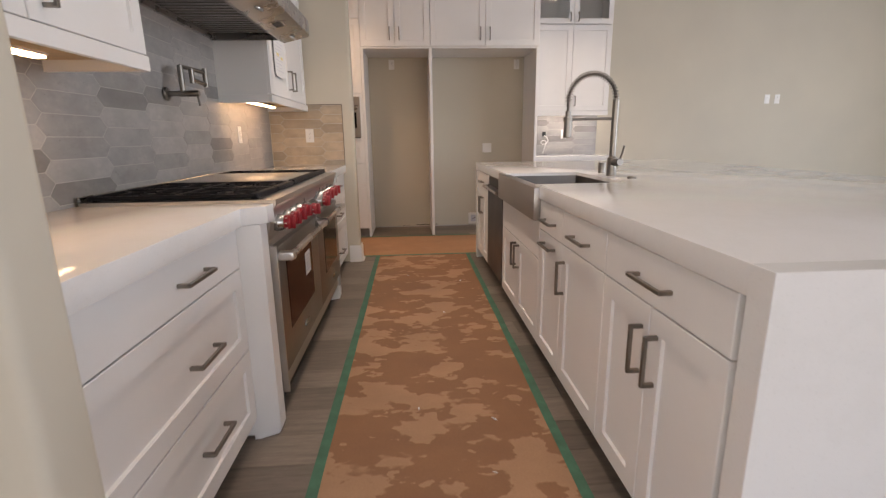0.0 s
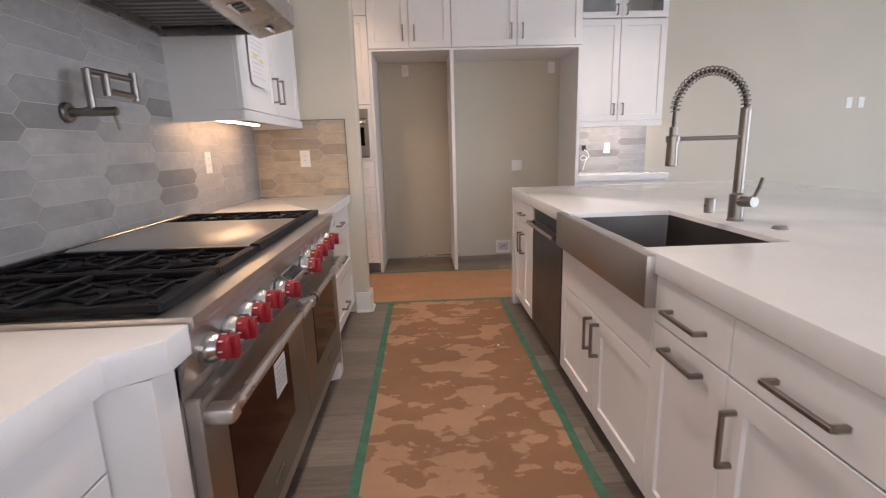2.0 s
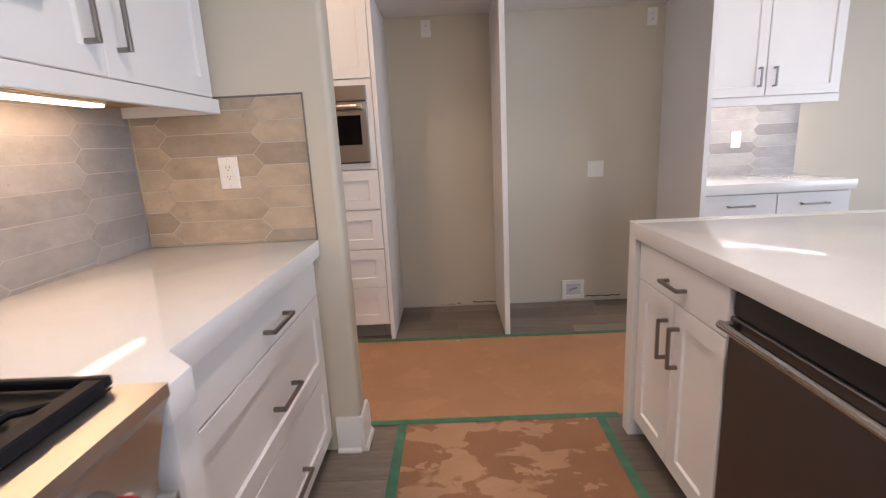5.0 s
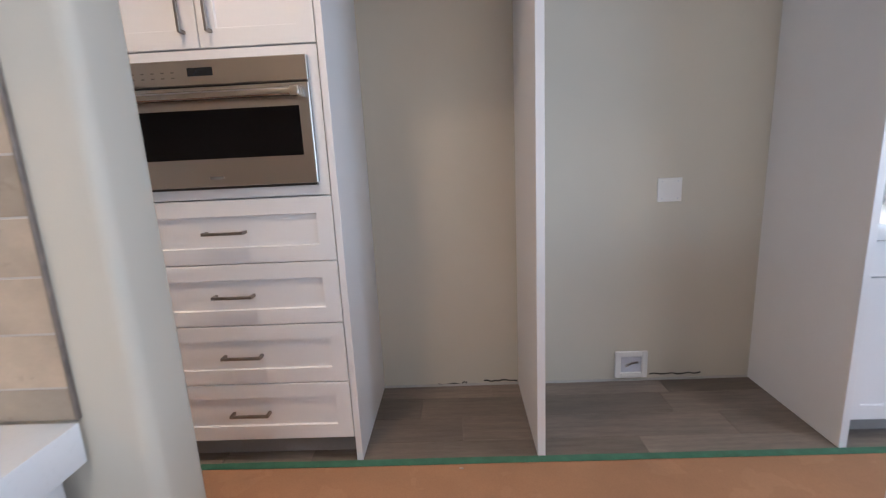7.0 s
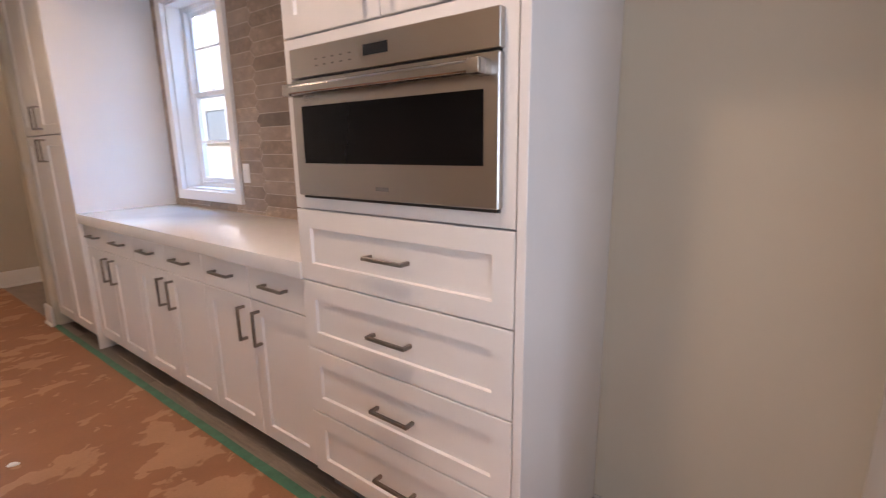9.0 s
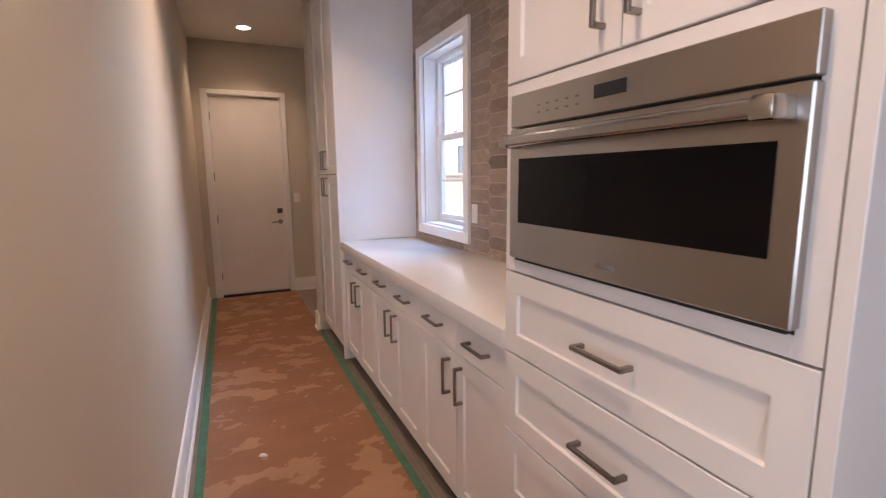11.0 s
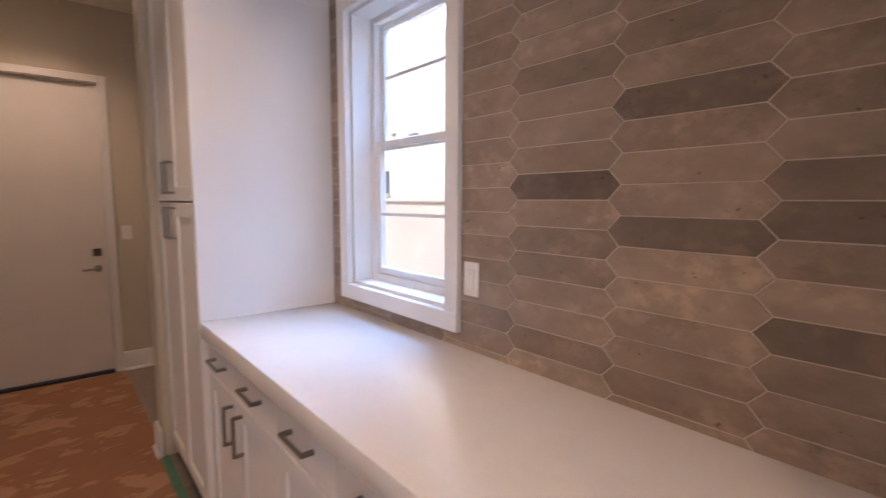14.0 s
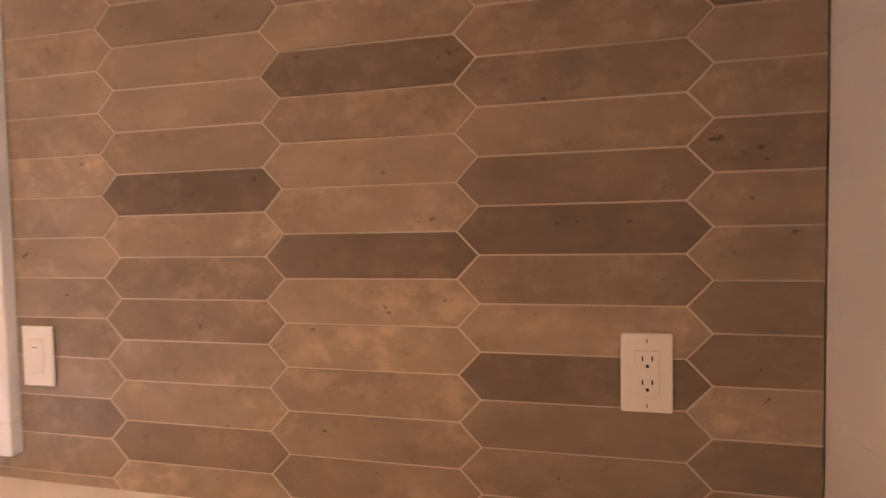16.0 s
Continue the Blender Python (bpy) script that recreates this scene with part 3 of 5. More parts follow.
XU = -0.822
upper_cabinet(facing("x", XU, 0.957), 1.085, 0.34, 1.385, 2.84, [
    (0.03, 0.56, 1.437, 2.41, "door", (0.50, 1.545, 0.135, True)),
    (0.56, 1.083, 1.437, 2.41, "door", (0.62, 1.545, 0.135, True)),
    (0.03, 0.56, 2.413, 2.835, "door", (0.50, 2.5, 0.135, True)),
    (0.56, 1.083, 2.413, 2.835, "door", (0.62, 2.5, 0.135, True)),
], "white shaker upper cabinet with lit maple underside")
upper_cabinet(facing("x", XU, 3.545), 1.10, 0.34, 1.39, 2.84, [
    (0.0, 0.55, 1.442, 2.41, "door", (0.495, 1.58, 0.14, True)),
    (0.55, 1.07, 1.442, 2.41, "door", (0.605, 1.58, 0.14, True)),
    (0.0, 0.55, 2.413, 2.835, "door", (0.495, 2.5, 0.14, True)),
    (0.55, 1.07, 2.413, 2.835, "door", (0.605, 2.5, 0.14, True)),
], "white shaker upper cabinet with papers taped to its door")


def light_bar(m, length, glow_mat, label):
    bar = thing("light_bar", m, label, "light")
    part("housing", boxed(0, length, -0.022, 0.022, 0.004, 0.012, 0.002), TRIM, bar)
    part("diffuser", boxed(0.006, length - 0.006, -0.018, 0.018, -0.004, 0.004, 0.002), glow_mat, bar)
    return bar


light_bar(facing("x", XU - 0.15, 1.0, 1.392), 0.78, LED_WARM, "warm glowing led bar under the upper cabinet")
light_bar(facing("x", XU - 0.19, 3.56, 1.405), 0.78, LED_WARM, "warm glowing led bar under the upper cabinet")

# Papers on the far upper cabinet's door.
m = facing("x", XU + FRONT + 0.001, 3.545)
doc = thing("paper_sleeve", m, "printed sheet in a plastic sleeve taped to the cabinet door", "paper")
bm = prism(bmesh.new(), [(0.145, 1.60), (0.165, 1.575), (0.395, 1.572), (0.40, 1.84), (0.145, 1.85)], -0.003, -0.001, "y")
part("sheet", bm, SHEET, doc)
for i in range(9):
    w = 0.19 - 0.05 * ((i * 7) % 4) / 3
    part("print_line", boxed(0.17, 0.17 + w, -0.0042, -0.0032, 1.615 + i * 0.023, 1.6185 + i * 0.023), INK, doc)
part("highlight", boxed(0.2, 0.255, -0.0046, -0.0036, 1.715, 1.733), YELLOW, doc, "yellow highlighter mark")
part("highlight", boxed(0.30, 0.35, -0.0046, -0.0036, 1.70, 1.718), YELLOW, doc, "yellow highlighter mark")
card = thing("green_card", m, "green printed card taped above the sheet", "card")
part("card", boxed(0.2, 0.385, -0.0035, -0.001, 1.856, 1.97), GREEN_CARD, card)

# ---- range ----
RY0, RW = 2.042, 1.483
rng_m = facing("x", -0.412, RY0)
cooker = thing("range", rng_m, "wide stainless steel range with red knobs, grates and griddle", "range")
D = 0.725
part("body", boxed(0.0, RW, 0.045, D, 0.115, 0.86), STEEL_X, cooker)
part("base", boxed(0.02, RW - 0.02, 0.09, D - 0.05, 0.0, 0.115), BLACK, cooker, "black recessed base")
bm = prism(bmesh.new(), [(0.0, 0.925), (0.0, 0.905), (0.012, 0.888), (D - 0.01, 0.888), (D - 0.01, 0.925)], 0.0, RW, "x")
part("top_deck", bm, STEEL_X, cooker, "brushed steel top with a front ledge")
bm = prism(bmesh.new(), [(0.012, 0.888), (0.05, 0.745), (0.09, 0.745), (0.09, 0.888)], 0.0, RW, "x")
part("control_panel", bm, STEEL_X, cooker)
for a in (0.0, RW - 0.014):
    part("side_cheek", boxed(a, a + 0.014, 0.014, 0.0445, 0.118, 0.744, 0.002), STEEL_X, cooker)
part("back_trim", boxed(0.0, RW, D - 0.016, D - 0.004, 0.925, 0.948, 0.003), STEEL_H, cooker)
part("cooktop_well", boxed(0.012, RW - 0.012, 0.075, D - 0.03, 0.925, 0.9275), ENAMEL, cooker, "black enamel burner well")
part("kick_panel", boxed(0.0, RW, 0.035, 0.06, 0.118, 0.205, 0.003), STEEL_X, cooker)


def oven_door(u0, u1, w0, w1, film, sticker):
    d = part("oven_door", boxed(u0 + 0.003, u1 - 0.003, 0.012, 0.046, 0.21, 0.738, 0.005, 2), STEEL_Z_DIM, cooker, "brushed steel oven door, darkened for the room it reflects")
    bm = boxed(w0, w1, 0.0095, 0.014, 0.36, 0.66, 0.004)
    part("oven_window", bm, FILMGLASS if film else OVENGLASS, d, "dark reddish oven window" if film else "dark oven window")
    bm = bmesh.new()
    tube(bm, [(u0 + 0.012, -0.035, 0.70), (u1 - 0.012, -0.035, 0.70)], 0.0145, 16)
    part("handle", bm, BARSTEEL, d, "polished round bar handle")
    for u in (u0 + 0.03, u1 - 0.03):
        part("handle_bracket", boxed(u - 0.024, u + 0.024, -0.05, 0.014, 0.683, 0.717, 0.007, 2), BARSTEEL, d)
    if sticker:
        part("sticker", boxed(w1 - 0.165, w1 - 0.06, 0.0078, 0.0092, 0.50, 0.61), SHEET, d, "white printed sticker")
        for i in range(5):
            part("print_line", boxed(w1 - 0.155, w1 - 0.075, 0.0068, 0.0075, 0.52 + i * 0.017, 0.525 + i * 0.017), INK, d)
    part("badge", boxed((w0 + w1) / 2 - 0.01, (w0 + w1) / 2 + 0.075, 0.0095, 0.0118, 0.268, 0.29), CHROME, d)


oven_door(0.0, 0.79, 0.11, 0.60, True, True)
oven_door(0.79, RW, 0.955, 1.38, False, False)


def knob(u, stem, ring, z, out):
    """A red control knob on a chrome collar; its axis leaves the sloped panel."""
    y0 = 0.031 - out
    m = pose(u, y0, z, 90, 0, 0)
    bm = lathe(bmesh.new(), [(0.030, -0.025), (0.034, -0.004), (0.0355, 0.006), (0.0345, 0.016), (0.031, 0.027), (0.0275, 0.034), (0.0262, 0.036)], m, 24)
    col = part("knob_collar", bm, CHROME, cooker, "polished chrome collar")
    bm = lathe(bmesh.new(), [(0.0268, 0.036), (0.029, 0.039), (0.029, 0.052), (0.0265, 0.060), (0.022, 0.0625)], m, 24)
    box(bm, u - 0.0085, u + 0.0085, y0 - 0.077, y0 - 0.055, z - 0.026, z + 0.026, 0.004, 2)
    part("knob_grip", bm, RED, col, "red plastic grip")
    if stem:
        bm = lathe(bmesh.new(), [(0.0015, 0.0), (0.0022, 0.010), (0.0045, 0.012), (0.0048, 0.017), (0.002, 0.020)], pose(u, 0.018, z + 0.035), 10)
        part("knob_stem", bm, CHROME, col)
    if ring:
        part("knob_ring", lathe(bmesh.new(), [(0.0357, 0.002), (0.0375, 0.003), (0.0375, 0.0065), (0.0357, 0.0075)], m, 24), BLACK, col, "black rubber ring")
    for a in range(0, 360, 45):
        part("knob_mark", box(bmesh.new(), u + 0.0292 * math.cos(radians(a)) - 0.0012, u + 0.0292 * math.cos(radians(a)) + 0.0012, y0 - 0.0505, y0 - 0.0415, z + 0.0292 * math.sin(radians(a)) - 0.0012, z + 0.0292 * math.sin(radians(a)) + 0.0012), PLATE, col, "white dial mark")


for y in (2.132, 2.24, 2.347, 2.457, 2.601, 2.906, 3.0, 3.112, 3.248, 3.372):
    oven_knob = 2.55 < y < 2.95
    knob(y - RY0, 2.5 < y < 3.3, oven_knob, 0.809 if oven_knob else 0.823, 0.012 if oven_knob else 0.0)
u = 2.752 - RY0
disp = part("display_housing", prism(bmesh.new(), [(0.04, 0.80), (-0.007, 0.795), (-0.0125, 0.8105), (0.024, 0.8365), (0.036, 0.838)], u - 0.0775, u + 0.0775, "x"), STEEL_X, cooker, "tilted control display in a thin steel frame")


def on_display(s, h):
    """Place on the display's sloped face: s down the slope from its upper edge, h above it."""
    return (0.024 - 0.8145 * s - 0.58 * h, 0.8365 - 0.58 * s + 0.8145 * h)


bm = prism(bmesh.new(), [on_display(0.005, 0.0), on_display(0.0395, 0.0), on_display(0.0395, 0.0012), on_display(0.005, 0.0012)], u - 0.0715, u + 0.0715, "x")
part("screen", bm, DISPLAY, disp, "dark glass touch screen")
for i in range(7):
    for s in (0.017, 0.027):
        a = u - 0.058 + i * 0.018
        part("key_mark", prism(bmesh.new(), [on_display(s, 0.001), on_display(s + 0.0035, 0.001), on_display(s + 0.0035, 0.0017), on_display(s, 0.0017)], a, a + 0.006, "x"), KEYMARK, disp)


def grate(u0, u1):
    """A cast-iron grate over a front and a back burner."""
    b, z = 0.0075, 0.948
    y0, y1 = 0.07, D - 0.035
    bm = bmesh.new()
    um, ym = (u0 + u1) / 2, (y0 + y1) / 2
    for a in (u0 + b, u1 - b):
        box(bm, a - b, a + b, y0, y1, z - 0.016, z, 0.003)
    for a in (y0 + 0.011, ym, y1 - b):
        hgt = 0.022 if a < y0 + 0.02 else 0.014
        box(bm, u0 + 2 * b, u1 - 2 * b, a - b - (0.004 if hgt > 0.02 else 0), a + b + (0.012 if hgt > 0.02 else 0), z - hgt, z, 0.003)
    for a, c in ((y0 + 0.02, ym - b), (ym + b, y1 - 2 * b)):
        cy, hu, hv = (a + c) / 2, (u1 - u0) / 2 - 2 * b, (c - a) / 2
        hexa = [(um + p * hu, cy + q * hv) for p, q in ((-0.72, 0.0), (-0.4, 0.66), (0.4, 0.66), (0.72, 0.0), (0.4, -0.66), (-0.4, -0.66))]
        for i, (p, q) in enumerate(hexa):
            tube(bm, [(p, q, z - 0.006), (*hexa[(i + 1) % 6], z - 0.006)], 0.0058, 6)
        for p, q in ((-0.72, 0.0), (0.72, 0.0), (-0.4, 0.66), (0.4, 0.66), (0.4, -0.66), (-0.4, -0.66)):
            e = 1.0 / max(abs(p), abs(q))
            tube(bm, [(um + p * hu, cy + q * hv, z - 0.006), (um + p * e * hu, cy + q * e * hv, z - 0.006)], 0.0058, 6)
            tube(bm, [(um + p * hu * 0.96, cy + q * hv * 0.96, z - 0.006), (um + p * hu * 0.36, cy + q * hv * 0.36, z - 0.0035)], 0.0052, 6)
    for a in (u0 + 0.02, u1 - 0.02):
        for c in (y0 + 0.02, y1 - 0.02):
            box(bm, a - 0.008, a + 0.008, c - 0.008, c + 0.008, 0.9275, z - 0.01)
    g = part("grate", bm, IRON, cooker, "black cast-iron grate")
    for a, c in ((y0 + 0.02, ym - b), (ym + b, y1 - 2 * b)):
        bm = lathe(bmesh.new(), [(0.05, 0.9275), (0.05, 0.931), (0.034, 0.932), (0.034, 0.937), (0.030, 0.9395)], pose(um, (a + c) / 2, 0), 20)
        part("burner", bm, IRON, cooker, "black gas burner cap")


grate(0.012, 0.298)
grate(0.302, 0.588)
grate(1.182, RW - 0.012)
bm = boxed(0.60, 1.17, 0.10, D - 0.05, 0.9275, 0.951, 0.005, 2)
part("griddle", bm, STEEL_G, cooker, "polished steel griddle cover")
bm = boxed(0.592, 1.178, 0.066, 0.098, 0.9275, 0.953, 0.004)
part("griddle_rail", bm, IRON, cooker, "black rail before the griddle")
bm = bmesh.new()
ring = [(0.795, -0.035 + 0.0175 * math.cos(radians(a)), 0.70 + 0.0175 * math.sin(radians(a))) for a in range(0, 361, 30)]
tube(bm, ring, 0.0035, 6)
tube(bm, [(0.795, -0.02, 0.712), (0.80, 0.02, 0.735)], 0.0035, 6)
part("handle_strap", bm, BLACK, cooker, "black strap round the door handles")

# ---- hood ----
hood = thing("range_hood", facing("x", -0.525, 2.02), "stainless steel wall hood with baffle filters over the range", "range hood")
HW, HD = 1.515, 0.62
bm = bmesh.new()
prism(bm, [(0.0, 1.80), (0.0, 1.885), (0.015, 1.90), (0.30, 2.2), (HD, 2.2), (HD, 1.89), (0.13, 1.89), (0.10, 1.80)], 0.0, HW, "x")
part("canopy", bm, STEEL_H, hood)
bm = prism(bmesh.new(), [(0.0, 1.80), (0.012, 1.788), (0.165, 1.752), (0.185, 1.76), (0.175, 1.80)], 0.0, HW, "x")
part("control_lip", bm, STEEL_H, hood, "tilted steel lip with light and switches")
for a in (0.0, HW - 0.016):
    part("side_rim", boxed(a, a + 0.016, 0.10, HD, 1.768, 1.90, 0.002), STEEL_H, hood)
part("back_rim", boxed(0.016, HW - 0.016, HD - 0.02, HD, 1.775, 1.90), STEEL_H, hood)
part("duct_cover", boxed(HW / 2 - 0.24, HW / 2 + 0.24, 0.26, HD, 2.2, CEILING, 0.003), STEEL_H, hood)
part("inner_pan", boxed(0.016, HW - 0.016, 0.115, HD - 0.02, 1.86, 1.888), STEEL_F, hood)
bm = prism(bmesh.new(), [(0.186, 1.80), (0.2, 1.775), (0.235, 1.80), (0.235, 1.86), (0.186, 1.86)], 0.016, HW - 0.016, "x")
part("filter_ledge", bm, STEEL_F, hood)
for i in range(3):
    a = 0.03 + i * (HW - 0.06) / 3
    w = (HW - 0.06) / 3 - 0.008
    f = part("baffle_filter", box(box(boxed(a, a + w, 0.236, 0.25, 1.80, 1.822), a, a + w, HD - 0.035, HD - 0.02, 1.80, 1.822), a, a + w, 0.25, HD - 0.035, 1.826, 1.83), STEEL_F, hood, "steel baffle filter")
    n = 9
    for j in range(n):
        c = a + w * (j + 0.5) / n
        bm = prism(bmesh.new(), [(c - 0.02, 1.822), (c - 0.015, 1.802), (c + 0.01, 1.802), (c + 0.016, 1.822)], 0.251, HD - 0.036, "y")
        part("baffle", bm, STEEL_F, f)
for a in (0.75, 1.42):
    lip = pose(a, 0.09, 1.7685, 193.2, 0, 0)
    bm = lathe(bmesh.new(), [(0.034, -0.003), (0.034, 0.002), (0.026, 0.004)], lip, 20)
    bmesh.ops.scale(bm, vec=(1.25, 0.75, 1), verts=bm.verts, space=pose(-a, -0.09, -1.7685))
    part("hood_lamp", bm, CHROME, hood, "small lamp in a chrome ring")
bm = bmesh.new()
prism(bm, [(0.05, 1.7795), (0.12, 1.763), (0.1195, 1.7605), (0.0495, 1.777)], 1.02, 1.14, "x")
sw = part("switch_plate", bm, CHROME, hood, "chrome switch plate")
for i in range(3):
    part("switch", prism(bmesh.new(), [(0.065, 1.7745), (0.105, 1.765), (0.1045, 1.7605), (0.0645, 1.77)], 1.035 + i * 0.034, 1.06 + i * 0.034, "x"), BLACK, sw)

# ---- pot filler ----
pf = thing("pot_filler", facing("x", WEST + 0.012, 2.845), "folded satin nickel pot filler on the tiled wall", "faucet")
bm = lathe(bmesh.new(), [(0.034, 0.0), (0.034, 0.006), (0.03, 0.012), (0.014, 0.014), (0.014, 0.06), (0.0155, 0.062), (0.0155, 0.16), (0.013, 0.165)], pose(0, 0, 1.385, 90, 0, 0), 20)
part("wall_valve", bm, NICKEL, pf)
part("post", tube(bmesh.new(), [(0.0, -0.085, 1.38), (0.0, -0.085, 1.522)], 0.0135, 14), NICKEL, pf)
bm = tube(bmesh.new(), [(0.0, -0.085, 1.518), (0.175, -0.135, 1.508)], 0.0105, 12)
tube(bm, [(0.175, -0.135, 1.432), (0.175, -0.135, 1.53)], 0.0135, 14)
part("upper_arm", bm, NICKEL, pf)
bm = tube(bmesh.new(), [(0.175, -0.135, 1.447), (0.03, -0.125, 1.455)], 0.0105, 12)
tube(bm, [(0.03, -0.125, 1.437), (0.03, -0.125, 1.508)], 0.013, 14)
part("lower_arm", bm, NICKEL, pf)
part("lever", tube(bmesh.new(), [(0.0, -0.155, 1.375), (0.012, -0.157, 1.325)], 0.0055, 8), NICKEL, pf)

# ---- island ----
XI, IY0, IY1 = 0.752, 0.955, 4.75
slab_poly = [(0.7225, IY0 + 0.0622), (2.5995, IY0 + 0.0622), (2.5995, IY1 - 0.0622), (0.7225, IY1 - 0.0622), (0.7225, 3.30), (1.195, 3.30), (1.195, 2.55), (0.7225, 2.55)]
slab_top("countertop", slab_poly, 0.85, 0.914, "broad white quartz island top with a sink cutout")
for y0, y1, lab in ((IY0, IY0 + 0.062, "white quartz waterfall end of the island"), (IY1 - 0.062, IY1, "white quartz waterfall end of the island")):
    single("waterfall_panel", boxed(0.722, 2.6, y0, y1, 0.0, 0.9137, 0.001), QUARTZ, lab, "quartz panel", (1.6, y0, 0), "island waterfall ends")
single("island_back", boxed(2.24, 2.26, IY0 + 0.064, IY1 - 0.064, 0.0, 0.849), CAB, "white painted back panel of the island", "panel", (2.25, 2.8, 0))
ID = 0.6


def isl(y_far, y_near, fronts, label, top=0.85):
    return base_cabinet(facing("-x", XI, y_far), y_far - y_near, ID, fronts, label, top, group="island cabinets")


isl(1.67, 1.02, [
    (0.0, 0.625, DR_BOT, DR_TOP, "drawer", (0.31, 0.77, 0.178, False), False),
    (0.0, 0.306, DOOR_BOT, DR_BOT, "door", (0.268, 0.565, 0.145, True)),
    (0.306, 0.625, DOOR_BOT, DR_BOT, "door", (0.35, 0.565, 0.145, True)),
], "white island cabinet with a drawer over two shaker doors")
isl(2.12, 1.67, [
    (0.0, 0.45, DR_BOT, DR_TOP, "drawer", (0.225, 0.765, 0.17, False), False),
    (0.0, 0.45, DOOR_BOT, DR_BOT, "door", (0.04, 0.565, 0.145, True)),
], "white island cabinet with a drawer over one shaker door")
isl(2.475, 2.12, [
    (0.0, 0.355, DR_BOT, DR_TOP, "drawer", (0.18, 0.765, 0.17, False), False),
    (0.0, 0.355, DOOR_BOT, DR_BOT, "pull_out_door", (0.18, 0.652, 0.17, False)),
], "white island cabinet with a drawer over a pull-out door")
isl(3.425, 2.475, [
    (0.0, 0.95, 0.545, 0.742, "false_front", None, False),
    (0.0, 0.475, DOOR_BOT, 0.545, "door", (0.435, 0.45, 0.145, True)),
    (0.475, 0.95, DOOR_BOT, 0.545, "door", (0.515, 0.45, 0.145, True)),
], "white sink base cabinet with two shaker doors", 0.66)
isl(4.688, 4.075, [
    (0.03, 0.613, DR_BOT, DR_TOP, "drawer", (0.33, 0.765, 0.13, False), False),
    (0.03, 0.32, DOOR_BOT, DR_BOT, "door", (0.28, 0.56, 0.145, True)),
    (0.32, 0.613, DOOR_BOT, DR_BOT, "door", (0.36, 0.56, 0.145, True)),
], "white island cabinet with one drawer over two shaker doors")

dw = thing("dishwasher", facing("-x", XI - 0.002, 4.068), "dark stainless steel dishwasher in the island", "dishwasher")
part("body", boxed(0.004, 0.636, 0.0, 0.58, 0.1, 0.845), BLACK, dw)
part("door", boxed(0.006, 0.634, -0.022, 0.0, 0.105, 0.775, 0.003), STEEL_K, dw)
part("control_strip", boxed(0.006, 0.634, -0.012, 0.0, 0.778, 0.842), BLACK, dw, "black recessed control strip")
bm = tube(bmesh.new(), [(0.03, -0.06, 0.762), (0.61, -0.06, 0.762)], 0.0115, 12)
for a in (0.045, 0.595):
    box(bm, a - 0.012, a + 0.012, -0.06, -0.02, 0.753, 0.771)
part("handle", bm, CHROME, dw, "round steel bar handle")
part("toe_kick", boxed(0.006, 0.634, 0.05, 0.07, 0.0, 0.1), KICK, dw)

# Farmhouse sink: an apron and an open basin.
sk = thing("sink", facing("-x", 0.695, 3.425), "stainless steel farmhouse sink with a deep basin and apron front", "sink")
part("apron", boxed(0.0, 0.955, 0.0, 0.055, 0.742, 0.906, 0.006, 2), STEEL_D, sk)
u0, u1, v0, v1, zb, zt = 0.128, 0.872, 0.0555, 0.497, 0.672, 0.894
bm = bmesh.new()
outer = [bm.verts.new(p) for p in ((u0, v0, zt), (u1, v0, zt), (u1, v1, zt), (u0, v1, zt))]
low = [bm.verts.new(p) for p in ((u0 + 0.01, v0 + 0.008, zb), (u1 - 0.01, v0 + 0.008, zb), (u1 - 0.01, v1 - 0.01, zb), (u0 + 0.01, v1 - 0.01, zb))]
for i in range(4):
    j = (i + 1) % 4
    bm.faces.new((outer[i], outer[j], low[j], low[i]))
bm.faces.new(low)
bmesh.ops.bevel(bm, geom=[e for e in bm.edges if not e.is_boundary], offset=0.012, segments=2, profile=0.5, affect="EDGES", clamp_overlap=True)
bmesh.ops.solidify(bm, geom=list(bm.faces), thickness=0.002)
part("basin", bm, STEEL_BASIN_SHADE, sk, "deep brushed steel basin, coloured dark for its inner shade")
part("drain", lathe(bmesh.new(), [(0.045, zb + 0.002), (0.045, zb + 0.005), (0.03, zb + 0.006), (0.028, zb + 0.003)], pose(0.47, 0.3, 0), 20), CHROME, sk)

# Spring faucet, soap dispenser and air switch on the island.
fa = thing("kitchen_faucet", pose(1.284, 2.962, 0.914), "brushed nickel spring faucet with pull-down spray head", "faucet")
bm = lathe(bmesh.new(), [(0.031, 0.0), (0.031, 0.004), (0.0275, 0.008), (0.0275, 0.105), (0.0185, 0.112), (0.0185, 0.43), (0.016, 0.432)], None, 24)
part("post", bm, NICKEL, fa)
part("valve", tube(bmesh.new(), [(0.0, -0.02, 0.08), (0.015, -0.08, 0.083)], 0.021, 16), NICKEL, fa)
part("lever", tube(bmesh.new(), [(0.013, -0.072, 0.09), (0.02, -0.085, 0.13), (0.024, -0.098, 0.175)], 0.006, 10), NICKEL, fa)
arch = [(-0.138 + 0.138 * math.cos(radians(a)), 0.0, 0.425 + 0.145 * math.sin(radians(a))) for a in range(0, 181, 6)]
core = [(0.0, 0.0, 0.40)] + arch + [(-0.276, 0.0, 0.37)]
part("hose", tube(bmesh.new(), core, 0.0075, 10), BRONZE, fa, "dark hose inside the spring")
coil, turns = [], 27
